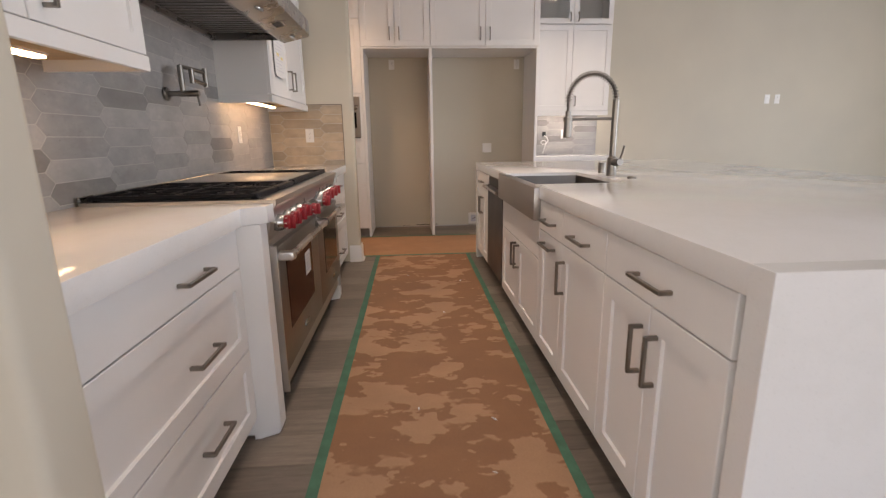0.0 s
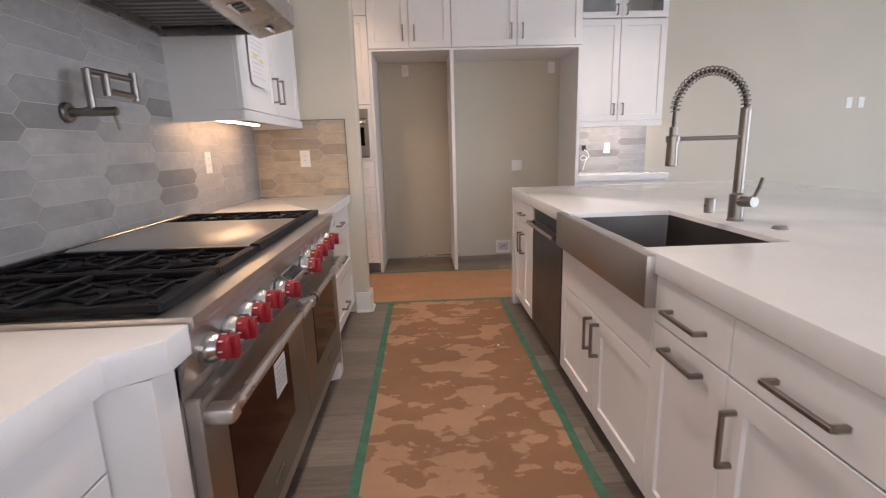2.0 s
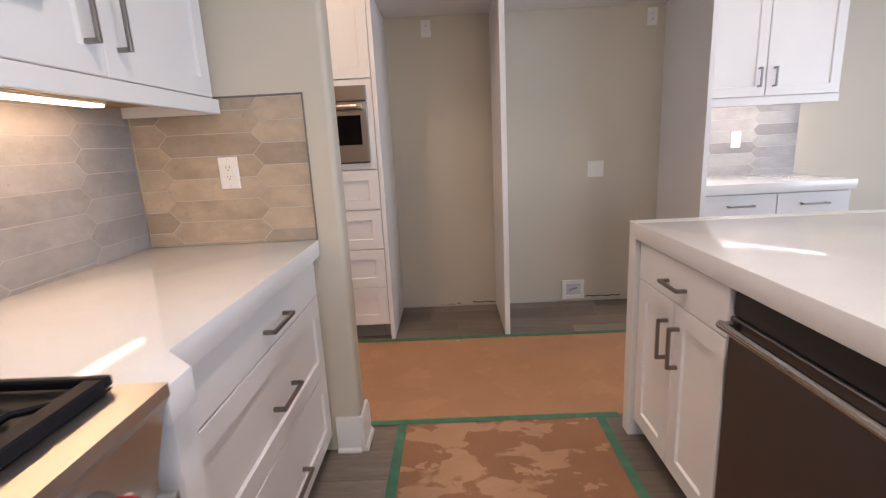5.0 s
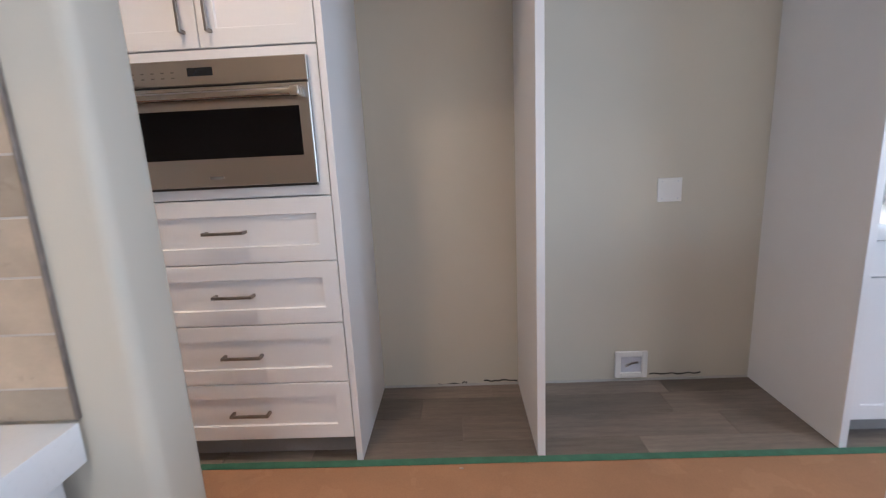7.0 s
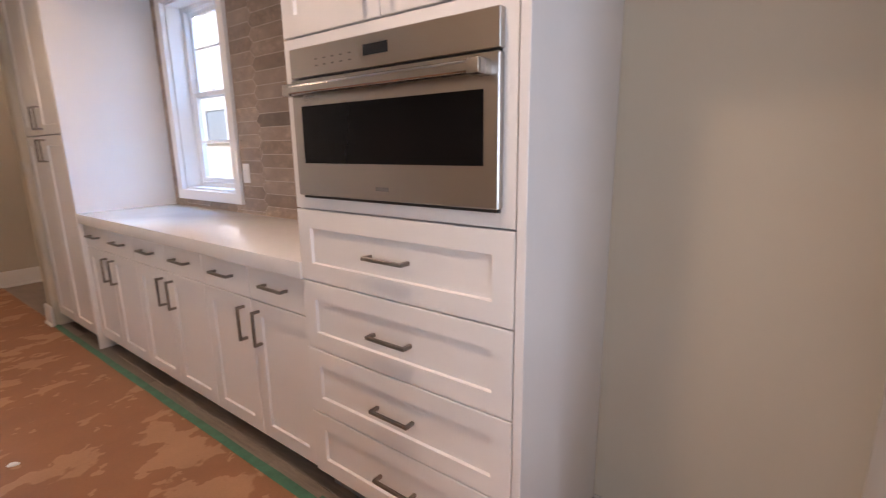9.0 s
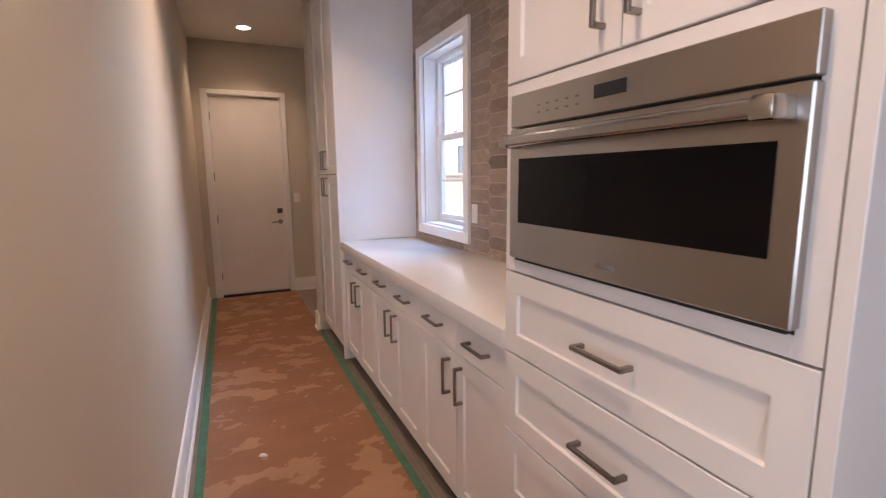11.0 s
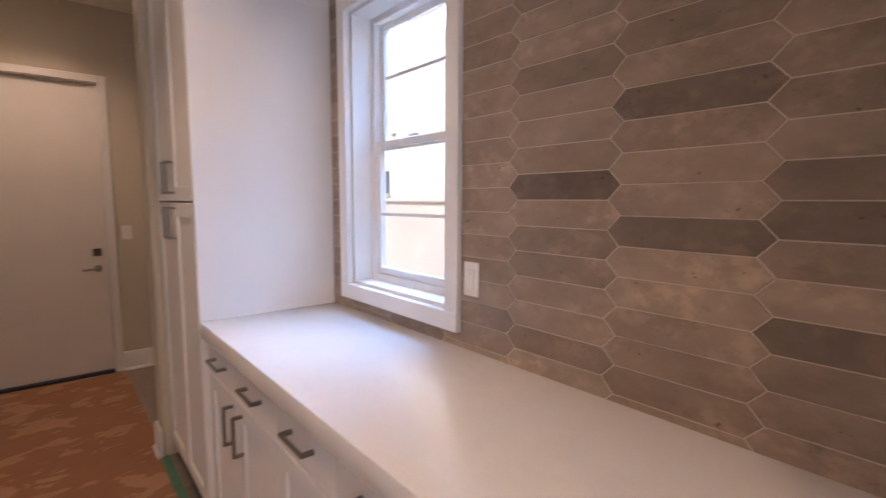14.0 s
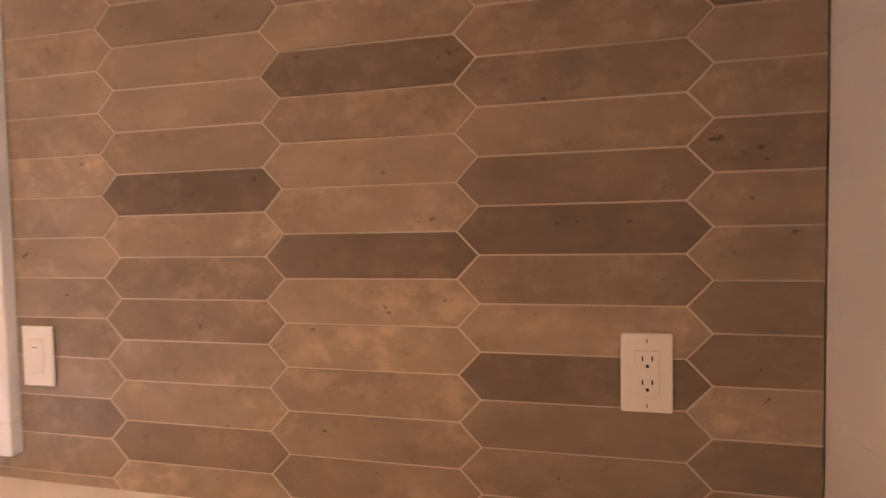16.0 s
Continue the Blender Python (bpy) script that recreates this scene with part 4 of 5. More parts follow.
for i in range(turns * 9 + 1):
    s = i / (turns * 9)
    a = math.pi * s
    cx, cz = -0.138 + 0.138 * math.cos(a), 0.425 + 0.145 * math.sin(a)
    ph = 2 * math.pi * turns * s
    coil.append((cx + 0.0165 * math.cos(ph) * math.cos(a), 0.0165 * math.sin(ph), cz + 0.0165 * math.cos(ph) * math.sin(a)))
part("spring", tube(bmesh.new(), coil, 0.0027, 5), NICKEL, fa, "coiled steel spring")
bm = lathe(bmesh.new(), [(0.015, 0.37), (0.015, 0.325), (0.0205, 0.318), (0.0225, 0.24), (0.0225, 0.225), (0.018, 0.222)], pose(-0.276, 0, 0), 18)
part("spray_head", bm, NICKEL, fa)
part("support_arm", tube(bmesh.new(), [(0.0, 0, 0.325), (-0.276, 0, 0.325)], 0.0085, 10), NICKEL, fa)
part("clip_ring", lathe(bmesh.new(), [(0.026, 0.312), (0.026, 0.336), (0.02, 0.338)], pose(-0.276, 0, 0), 18), NICKEL, fa)
ag = thing("air_gap", pose(1.318, 3.19, 0.914), "round brushed nickel air gap cap on the island", "fixture")
part("cap", lathe(bmesh.new(), [(0.0225, 0.0), (0.0225, 0.062), (0.02, 0.066)], None, 20), NICKEL, ag)
part("slot", boxed(-0.024, -0.021, -0.006, 0.006, 0.03, 0.034), SLOT, ag)
bt = thing("air_switch", pose(1.315, 2.76, 0.914), "low round nickel air switch button on the island", "fixture")
part("button", lathe(bmesh.new(), [(0.026, 0.0), (0.026, 0.004), (0.022, 0.006), (0.022, 0.009), (0.019, 0.011)], None, 22), NICKEL, bt)

# ---- refrigerator niche and oven tower ----
NF = 5.826
tower = thing("oven_cabinet", facing("-y", -1.257, NF), "tall white oven cabinet with four drawers below", "cabinet")
TW = 0.837
carcass(tower, 0.0, TW, 0.0, 0.585, 0.1, 1.13)
carcass(tower, 0.0, TW, 0.0, 0.585, 1.625, CEILING - 0.08)
for a, b in ((0.0, 0.02), (TW - 0.02, TW)):
    part("side_board", boxed(a, b, 0.0, 0.585, 1.1305, 1.6245), CAB, tower)
for a, b in ((0.002, 0.05), (TW - 0.042, TW - 0.002)):
    part("surround_stile", boxed(a, b, -0.019, -0.0005, 1.119, 1.642), CAB, tower)
for a, b in ((1.119, 1.155), (1.608, 1.642)):
    part("surround_rail", boxed(0.0502, TW - 0.0422, -0.019, -0.0005, a, b), CAB, tower)
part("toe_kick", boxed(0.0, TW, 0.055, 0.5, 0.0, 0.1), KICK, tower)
zs = [0.108, 0.362, 0.615, 0.866, 1.116]
for a, b in zip(zs, zs[1:]):
    add_front(tower, 0.0, TW, a, b, "drawer", (0.422, (a + b) / 2, 0.16, False))
for a, b, h in ((0.0, 0.425, 0.377), (0.425, TW, 0.472)):
    add_front(tower, a, b, 1.645, 2.42, "door", (h, 1.765, 0.14, True))
    add_front(tower, a, b, 2.422, 2.835, "door", (h, 2.52, 0.14, True))

ov = thing("wall_oven", facing("-y", -1.2045, NF - 0.018), "stainless steel built-in speed oven with dark glass", "oven")
OW = 0.748
part("body", boxed(0.01, OW - 0.01, 0.0, 0.5, 1.16, 1.60), BLACK, ov)
part("control_panel", boxed(0.0, OW, -0.022, 0.0, 1.522, 1.607, 0.002), STEEL_O, ov)
part("door", boxed(0.0, OW, -0.024, 0.0, 1.165, 1.516, 0.003), STEEL_O, ov)
part("window", boxed(0.046, OW - 0.041, -0.0262, -0.0242, 1.266, 1.438), OVENGLASS, ov, "black oven glass")
part("display", boxed(OW / 2 - 0.05, OW / 2 + 0.04, -0.0236, -0.0222, 1.553, 1.581), DISPLAY, ov, "small dark display")
for i in range(5):
    for j in range(2):
        part("key_mark", boxed(0.12 + i * 0.036, 0.132 + i * 0.036, -0.0228, -0.0221, 1.548 + j * 0.018, 1.552 + j * 0.018), KEYMARK, ov)
bm = tube(bmesh.new(), [(0.03, -0.064, 1.482), (OW - 0.022, -0.064, 1.482)], 0.0165, 16)
h = part("handle", bm, CHROME, ov, "thick round steel handle")
for a in (0.044, OW - 0.036):
    part("handle_bracket", boxed(a - 0.018, a + 0.018, -0.08, -0.023, 1.464, 1.5, 0.006, 2), CHROME, h)
part("badge", boxed(OW / 2 - 0.022, OW / 2 + 0.028, -0.0256, -0.0243, 1.192, 1.203), KEYMARK, ov)
part("bottom_vent", boxed(0.012, OW - 0.012, -0.012, 0.0, 1.156, 1.163), SLOT, ov)

for x0, x1, lab in ((-0.418, -0.392, "white side panel of the refrigerator niche"), (0.335, 0.368, "white divider panel in the refrigerator niche"), (1.548, 1.58, "white side panel of the refrigerator niche")):
    single("niche_panel", boxed(x0, x1, NF - 0.022, NORTH, 0.0, 2.112, 0.0015), CAB, lab, "panel", (x0, NF, 0), "niche panels")


def over_cabinet(x0, x1, split, label):
    cab = thing("upper_cabinet", facing("-y", x0, NF), label, "cabinet")
    w = x1 - x0
    carcass(cab, 0, w, 0.0, NORTH - NF, 2.113, CEILING - 0.08)
    s = split - x0
    part("bottom_rail", boxed(0, w, -0.02, 0.0, 2.113, 2.132, 0.0015), CAB, cab)
    for a, b, h in ((0.0, s, s - 0.055), (s, w, s + 0.05)):
        add_front(cab, a, b, 2.134, 2.836, "door", (h, 2.265, 0.135, True))


over_cabinet(-0.418, 0.35, -0.04, "white two-door cabinet above the refrigerator niche")
over_cabinet(0.352, 1.58, 0.965, "wide white two-door cabinet above the refrigerator niche")
single("crown_filler", boxed(-1.257, 1.58, NF - 0.02, NF + 0.03, 2.84, CEILING), CAB, "white filler board between cabinets and ceiling", "filler board", (0, NF, 2.84))


def wall_plate(name, m, w, h, label, category, kind=""):
    """A cover plate on a wall; kind adds a socket, a rocker or screws."""
    p = thing(name, m, label, category)
    part("plate", boxed(-w / 2, w / 2, -0.006, 0.0, -h / 2, h / 2, 0.002), PLATE, p)
    if kind == "socket":
        f = part("socket_face", boxed(-0.0165, 0.0165, -0.0085, -0.006, -0.033, 0.033, 0.001), PLATE, p)
        bm = bmesh.new()
        for s in (-1, 1):
            for dx in (-0.0065, 0.0065):
                box(bm, dx - 0.001, dx + 0.001, -0.0092, -0.0086, s * 0.017 + 0.001, s * 0.017 + 0.008)
            lathe(bm, [(0.0024, 0.0086), (0.0024, 0.0093)], pose(0, 0, s * 0.017 - 0.006, 90, 0, 0), 10)
        part("slots", bm, SLOT, f)
        bm = bmesh.new()
        for s in (-1, 1):
            box(bm, -0.0006, 0.0006, -0.0068, -0.0061, s * 0.047 - 0.003, s * 0.047 + 0.003)
        part("screw_slots", bm, SLOT, p)
    if kind == "rocker":
        part("rocker", boxed(-0.0165, 0.0165, -0.0095, -0.006, -0.033, 0.033, 0.0015), PLATE, p)
        part("indicator", boxed(-0.004, 0.004, -0.0103, -0.0096, 0.017, 0.0185), SLOT, p)
    if kind == "blank":
        for a in (-1, 1):
            for b in (-1, 1):
                part("screw", lathe(bmesh.new(), [(0.003, 0.006), (0.003, 0.0072)], pose(a * w * 0.32, 0, b * h * 0.36, 90, 0, 0), 8), INK, p)
    return p


wall_plate("blank_plate", facing("-y", 1.088, NORTH, 1.013), 0.117, 0.117, "white double blank plate on the niche wall", "wall plate", "blank")
wall_plate("wall_outlet", facing("-y", -0.105, NORTH, 2.03), 0.07, 0.114, "white outlet high on the niche wall", "outlet", "socket")
wall_plate("wall_outlet", facing("-y", 1.455, NORTH, 2.03), 0.07, 0.114, "white outlet high on the niche wall", "outlet", "socket")
vb = thing("water_supply_box", facing("-y", 0.932, NORTH, 0.095), "white recessed water supply box low on the niche wall", "supply box")
part("frame", box(box(box(boxed(-0.085, -0.055, -0.014, 0.0, -0.075, 0.075, 0.003), 0.055, 0.085, -0.014, 0.0, -0.075, 0.075, 0.003), -0.055, 0.055, -0.014, 0.0, 0.045, 0.075, 0.003), -0.055, 0.055, -0.014, 0.0, -0.075, -0.045, 0.003), PLATE, vb)
# Flat back; the shade of the recess is its grey colour.
part("box_back", boxed(-0.055, 0.055, -0.003, -0.001, -0.045, 0.045), INK, vb, "box back coloured grey for the shade in the recess")
part("valve", tube(bmesh.new(), [(-0.03, -0.008, -0.01), (0.0, -0.01, 0.008), (0.035, -0.008, 0.012)], 0.0055, 8), CHROME, vb)
# Ragged gap where the plaster ends above the niche floor.
for x0, x1, z in ((-0.10, 0.02, 0.006), (0.03, 0.06, 0.014), (0.15, 0.33, 0.02), (0.37, 0.43, 0.022), (1.03, 1.3, 0.03)):
    bm = bmesh.new()
    n = 9
    top = [(x0 + (x1 - x0) * i / n, z + 0.006 + rng.uniform(-0.004, 0.006)) for i in range(n + 1)]
    low = [(x, y - 0.005 - rng.uniform(0, 0.004)) for x, y in reversed(top)]
    prism(bm, top + low, NORTH - 0.003, NORTH - 0.0005, "y")
    single("plaster_crack", bm, SLOT, "dark ragged gap at the bottom edge of the plaster", "wall gap", (x0, NORTH, z))
single("plaster_edge", boxed(-0.39, 1.545, NORTH - 0.006, NORTH - 0.0005, 0.0, 0.012), GROUT, "rough plaster edge along the niche floor", "plaster edge", (0, NORTH, 0))

# ---- coffee counter right of the niche ----
base_cabinet(facing("-y", 1.583, 5.868), 0.93, 0.545, [
    (0.0, 0.465, DR_BOT, DR_TOP, "drawer", (0.235, 0.775, 0.16, False), False),
    (0.465, 0.90, DR_BOT, DR_TOP, "drawer", (0.69, 0.775, 0.16, False), False),
    (0.0, 0.465, DOOR_BOT, DR_BOT, "door", (0.42, 0.58, 0.145, True)),
    (0.465, 0.90, DOOR_BOT, DR_BOT, "door", (0.51, 0.58, 0.145, True)),
], "white base cabinet with drawers and shaker doors beside the niche")
slab_top("countertop", [(1.582, 5.83), (2.515, 5.83), (2.515, NORTH), (1.582, NORTH)], 0.851, 0.914, "short white quartz countertop beside the niche")
glass_cab = thing("glass_cabinet", facing("-y", 1.583, 6.1), "white upper cabinet with small glass doors on top", "cabinet")
carcass(glass_cab, 0.0, 0.945, 0.0, 0.31, 1.44, 2.425)
bm = boxed(0.0, 0.02, 0.0, 0.31, 2.425, 2.84)
box(bm, 0.925, 0.945, 0.0, 0.31, 2.425, 2.84)
box(bm, 0.02, 0.925, 0.29, 0.31, 2.425, 2.84)
box(bm, 0.0, 0.945, 0.0, 0.31, 2.84, CEILING)
part("display_box", bm, CAB, glass_cab)
part("light_rail", boxed(0.0, 0.945, -0.025, -0.005, 1.39, 1.44, 0.002), CAB, glass_cab)
part("underside", boxed(0.0, 0.945, -0.004, 0.31, 1.425, 1.439), CAB, glass_cab)
for a, b, h in ((0.0, 0.472, 0.425), (0.472, 0.945, 0.52)):
    add_front(glass_cab, a, b, 1.443, 2.42, "door", (h, 1.56, 0.12, True))
    bm = bmesh.new()
    for c in ((a + 0.002, a + 0.06, 2.427, 2.836), (b - 0.06, b - 0.002, 2.427, 2.836), (a + 0.06, b - 0.06, 2.427, 2.485), (a + 0.06, b - 0.06, 2.778, 2.836)):
        box(bm, c[0], c[1], -FRONT, 0.0, c[2], c[3])
    d = part("glass_door", bm, CAB, glass_cab)
    part("pane", boxed(a + 0.058, b - 0.058, -0.013, -0.009, 2.483, 2.78), CLEAR, d, "clear glass pane")
    part("handle", pull_mesh(h, 2.50, 0.10, True), NICKEL, d, "satin nickel bar handle")
light_bar(facing("-y", 1.62, 6.2, 1.412), 0.87, LED_COOL, "white glowing led bar under the glass cabinet")
wall_plate("wall_outlet", facing("-y", 2.09, NORTH - 0.0065, 1.172), 0.07, 0.114, "white outlet on the tiled backsplash", "outlet", "socket")
wall_plate("light_switch", facing("-y", 4.806, NORTH, 1.585), 0.07, 0.114, "white switch on the plain wall", "switch", "rocker")
wall_plate("light_switch", facing("-y", 4.945, NORTH, 1.585), 0.07, 0.114, "white switch on the plain wall", "switch", "rocker")
wc = thing("wall_cable", facing("-y", 1.83, NORTH - 0.0065, 1.13), "loose white cable on a black wall plug", "cable")
part("plug", boxed(-0.02, 0.02, -0.03, 0.0, 0.02, 0.075, 0.004), BLACK, wc, "black plug")
pts = [(0.0, -0.03, 0.03), (0.03, -0.05, 0.0), (0.045, -0.06, -0.04), (0.02, -0.065, -0.075), (-0.03, -0.05, -0.085), (-0.05, -0.04, -0.06), (-0.02, -0.05, -0.03), (0.02, -0.06, -0.05), (0.0, -0.06, -0.12), (-0.02, -0.05, -0.2)]
part("cord", tube(bmesh.new(), pts, 0.005, 8), PLATE, wc, "white coiled cord")
wall_plate("wall_outlet", facing("x", WEST + 0.0065, 3.855, 1.188), 0.072, 0.117, "white switch and outlet on the kitchen backsplash", "outlet", "socket")
wall_plate("wall_outlet", facing("-y", -0.80, 4.6535, 1.18), 0.072, 0.117, "white outlet on the return backsplash", "outlet", "socket")

# ---- pantry corridor ----
PF, PX0, PX1, PZ = 5.845, -3.552, -1.26, 0.012
UW = (PX1 - PX0) / 6
for i in range(3):
    x0 = PX0 + 2 * i * UW
    base_cabinet(facing("-y", x0, PF), 2 * UW, 0.56, [
        (0.0, UW, DR_BOT + PZ, DR_TOP + PZ, "drawer", (UW / 2, 0.782 + PZ, 0.15, False), False),
        (UW, 2 * UW, DR_BOT + PZ, DR_TOP + PZ, "drawer", (1.5 * UW, 0.782 + PZ, 0.15, False), False),
        (0.0, UW, DOOR_BOT, DR_BOT + PZ, "door", (UW - 0.055, 0.59 + PZ, 0.15, True)),
        (UW, 2 * UW, DOOR_BOT, DR_BOT + PZ, "door", (UW + 0.055, 0.59 + PZ, 0.15, True)),
    ], "white pantry cabinet with two drawers over two shaker doors", 0.85 + PZ, group="pantry base cabinets")
slab_top("countertop", [(PX0 + 0.001, 5.80), (PX1 + 0.001, 5.80), (PX1 + 0.001, NORTH), (PX0 + 0.001, NORTH)], 0.851 + PZ, 0.914 + PZ, "long white quartz pantry countertop under the window")
tall = thing("tall_cabinet", facing("-y", -4.355, PF - 0.025), "tall white pantry cabinet with shaker doors", "cabinet")
TWD = 0.80
carcass(tall, 0.0, TWD - 0.021, 0.0, 0.59, 0.1, CEILING - 0.06)
part("end_panel", boxed(TWD - 0.02, TWD, -0.021, 0.594, 0.0, CEILING - 0.06, 0.0015), CAB, tall)
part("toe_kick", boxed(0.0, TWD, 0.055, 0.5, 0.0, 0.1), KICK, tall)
for a, b, h in ((0.0, 0.39, 0.345), (0.39, TWD - 0.021, 0.435)):
    add_front(tall, a, b, DOOR_BOT, 1.417, "door", (h, 1.32, 0.15, True))
    add_front(tall, a, b, 1.42, 2.84, "door", (h, 1.53, 0.15, True))

# Window.
win = tagged(thing("window_1", facing("-y", WX0, NORTH), "white double-hung vinyl window with grilles", "window"), kind="structure")
WW, YF = WX1 - WX0, 0.10
t = 0.066
bm = boxed(-t, WW + t, -0.028, 0.004, WZ1, WZ1 + t, 0.002)
box(bm, -t, 0.0, -0.028, 0.004, WZ0, WZ1, 0.002)
box(bm, WW, WW + t, -0.028, 0.004, WZ0, WZ1, 0.002)
box(bm, -t, WW + t, -0.028, 0.004, WZ0 - t, WZ0, 0.002)
part("casing", bm, TRIM, win, "white painted casing")
bm = boxed(0.0, 0.012, 0.004, YF, WZ0, WZ1)
box(bm, WW - 0.012, WW, 0.004, YF, WZ0, WZ1)
box(bm, 0.012, WW - 0.012, 0.004, YF, WZ1 - 0.012, WZ1)
box(bm, 0.012, WW - 0.012, 0.004, YF, WZ0, WZ0 + 0.014)
part("reveal", bm, TRIM, win)
bm = boxed(0.0, 0.045, YF, YF + 0.06, WZ0, WZ1, 0.004)
box(bm, WW - 0.045, WW, YF, YF + 0.06, WZ0, WZ1, 0.004)
box(bm, 0.045, WW - 0.045, YF, YF + 0.06, WZ1 - 0.04, WZ1, 0.004)
box(bm, 0.045, WW - 0.045, YF, YF + 0.06, WZ0, WZ0 + 0.045, 0.004)
part("window_frame", bm, VINYL, win)
MR = 1.675


def sash(name, z0, z1, y, bar):
    bm = bmesh.new()
    r = 0.032
    a, b = 0.046, WW - 0.046
    box(bm, a, a + r, y, y + 0.026, z0, z1, 0.003)
    box(bm, b - r, b, y, y + 0.026, z0, z1, 0.003)
    box(bm, a + r, b - r, y, y + 0.026, z0, z0 + r, 0.003)
    box(bm, a + r, b - r, y, y + 0.026, z1 - r, z1, 0.003)
    s = part(name, bm, VINYL, win)
    p = part("pane", boxed(a + r - 0.004, b - r + 0.004, y + 0.011, y + 0.015, z0 + r - 0.004, z1 - r + 0.004), CLEAR, s, "clear glass pane")
    p.visible_shadow = False
    part("grille", boxed(a + r, b - r, y + 0.006, y + 0.0105, bar - 0.007, bar + 0.007), VINYL, s)


sash("lower_sash", WZ0 + 0.046, MR + 0.018, YF + 0.004, 1.366)
sash("upper_sash", MR - 0.018, WZ1 - 0.042, YF + 0.032, 1.975)
part("lock", boxed(WW / 2 - 0.03, WW / 2 + 0.03, YF - 0.012, YF + 0.004, MR + 0.019, MR + 0.03, 0.003), VINYL, win)

wall_plate("wall_outlet", facing("-y", -1.484, NORTH - 0.0065, 1.187), 0.07, 0.114, "white duplex outlet on the taupe tiles", "outlet", "socket")
wall_plate("light_switch", facing("-y", -2.566, NORTH - 0.0065, 1.171), 0.07, 0.114, "white rocker switch on the tiles beside the window", "switch", "rocker")

# Door at the corridor's end.
dr = tagged(thing("door_1", facing("x", DX, DY0), "closed white flush door with a lever and deadbolt", "door"), kind="structure")
DW = DY1 - DY0
part("leaf", boxed(0.012, DW - 0.012, 0.02, 0.062, 0.022, DZ - 0.012, 0.002), DOORPAINT, dr)
bm = boxed(-0.07, 0.002, -0.02, 0.0, 0.0, DZ + 0.056, 0.004)
box(bm, DW - 0.002, DW + 0.055, -0.02, 0.0, 0.0, DZ + 0.056, 0.004)
box(bm, 0.002, DW - 0.002, -0.02, 0.0, DZ - 0.002, DZ + 0.056, 0.004)
part("casing", bm, TRIM, dr)
bm = boxed(0.0, 0.01, 0.001, 0.13, 0.0, DZ)
box(bm, DW - 0.01, DW, 0.001, 0.13, 0.0, DZ)
box(bm, 0.01, DW - 0.01, 0.001, 0.13, DZ - 0.01, DZ)
part("jamb", bm, TRIM, dr)
part("threshold", boxed(0.011, DW - 0.011, -0.02, 0.10, -0.004, 0.021, 0.003), DARKSEAL, dr, "dark threshold")
for z in (0.25, 0.93, 1.42, 2.1):
    part("hinge", tube(bmesh.new(), [(0.011, 0.014, z - 0.045), (0.011, 0.014, z + 0.045)], 0.007, 8), BRONZE, dr)
part("deadbolt", boxed(DW - 0.105, DW - 0.045, 0.004, 0.02, 0.975, 1.035, 0.004), BRONZE, dr, "square dark deadbolt")
bm = lathe(bmesh.new(), [(0.028, -0.02), (0.028, -0.01), (0.011, -0.006), (0.011, 0.035)], pose(DW - 0.075, 0.0, 0.872, 90, 0, 0), 18)
tube(bm, [(DW - 0.075, -0.035, 0.872), (DW - 0.12, -0.036, 0.872), (DW - 0.18, -0.03, 0.868)], 0.009, 10)
part("lever", bm, NICKEL, dr, "satin nickel lever")
wall_plate("light_switch", facing("x", DX, 5.835, 1.16), 0.07, 0.114, "white switch beside the door", "switch", "rocker")


def downlight(x, y, watts, colour=(1.0, 0.79, 0.58), group="recessed downlights"):
    d = thing("downlight", pose(x, y, CEILING), "round recessed ceiling downlight, lit", "ceiling light", group)
    part("trim_ring", lathe(bmesh.new(), [(0.085, 0.0), (0.085, -0.004), (0.066, -0.009), (0.064, 0.0)], None, 28), TRIM, d)
    part("lens", lathe(bmesh.new(), [(0.062, -0.002), (0.062, -0.005), (0.05, -0.006)], None, 24), CAN_GLOW, d, "glowing lens")
    area("downlight_lamp", pose(x, y, CEILING - 0.012), 0.15, 0.15, watts, colour, "DISK").data.spread = radians(115)


for x, y, w in ((-5.52, 5.33, 3.0), (-2.9, 5.3, 4.4), (-0.7, 5.1, 4.6)):
    downlight(x, y, w, (1.0, 0.71, 0.46))
for x, y, w in ((0.12, 1.9, 2.4), (0.12, 3.3, 6.3), (2.05, 5.2, 4.0)):
    downlight(x, y, w, (1.0, 0.89, 0.76))

# ---- outside the pantry window ----
structure("ground", boxed(-400, 400, 6.6, 500, -0.5, -0.3), EARTH, "bare earth side yard")
fence = thing("block_wall", pose(-6.0, 9.0, -0.3), "tan concrete block garden wall outside the window", "garden wall")
bm = boxed(-14, 10, 0.03, 0.17, 0.0, 1.70)
part("core", bm, BLOCK, fence)
for r in range(9):
    bm = bmesh.new()
    for i in range(42):
        x = -7.9 + i * 0.40 + (0.2 if r % 2 else 0.0)
        box(bm, x + 0.002, x + 0.398, 0.026, 0.05, r * 0.19 + 0.002, r * 0.19 + 0.188)
    tagged(part("course", bm, BLOCK, fence), kind="stuff")
part("cap", boxed(-14, 10, -0.02, 0.22, 1.71, 1.76, 0.008), BLOCK, fence)
house = thing("neighbour_house", pose(-10.0, 9.6, -0.3), "cream stucco house beyond the garden wall", "house")
part("wall", boxed(-14.0, 14.0, 0.0, 6.0, 0.0, 8.6), STUCCO, house)
bm = prism(bmesh.new(), [(-0.5, 8.5), (-0.5, 8.65), (3.0, 10.2), (6.5, 8.65), (6.5, 8.5)], -14.5, 14.5, "x")
part("roof", bm, ROOFM, house)


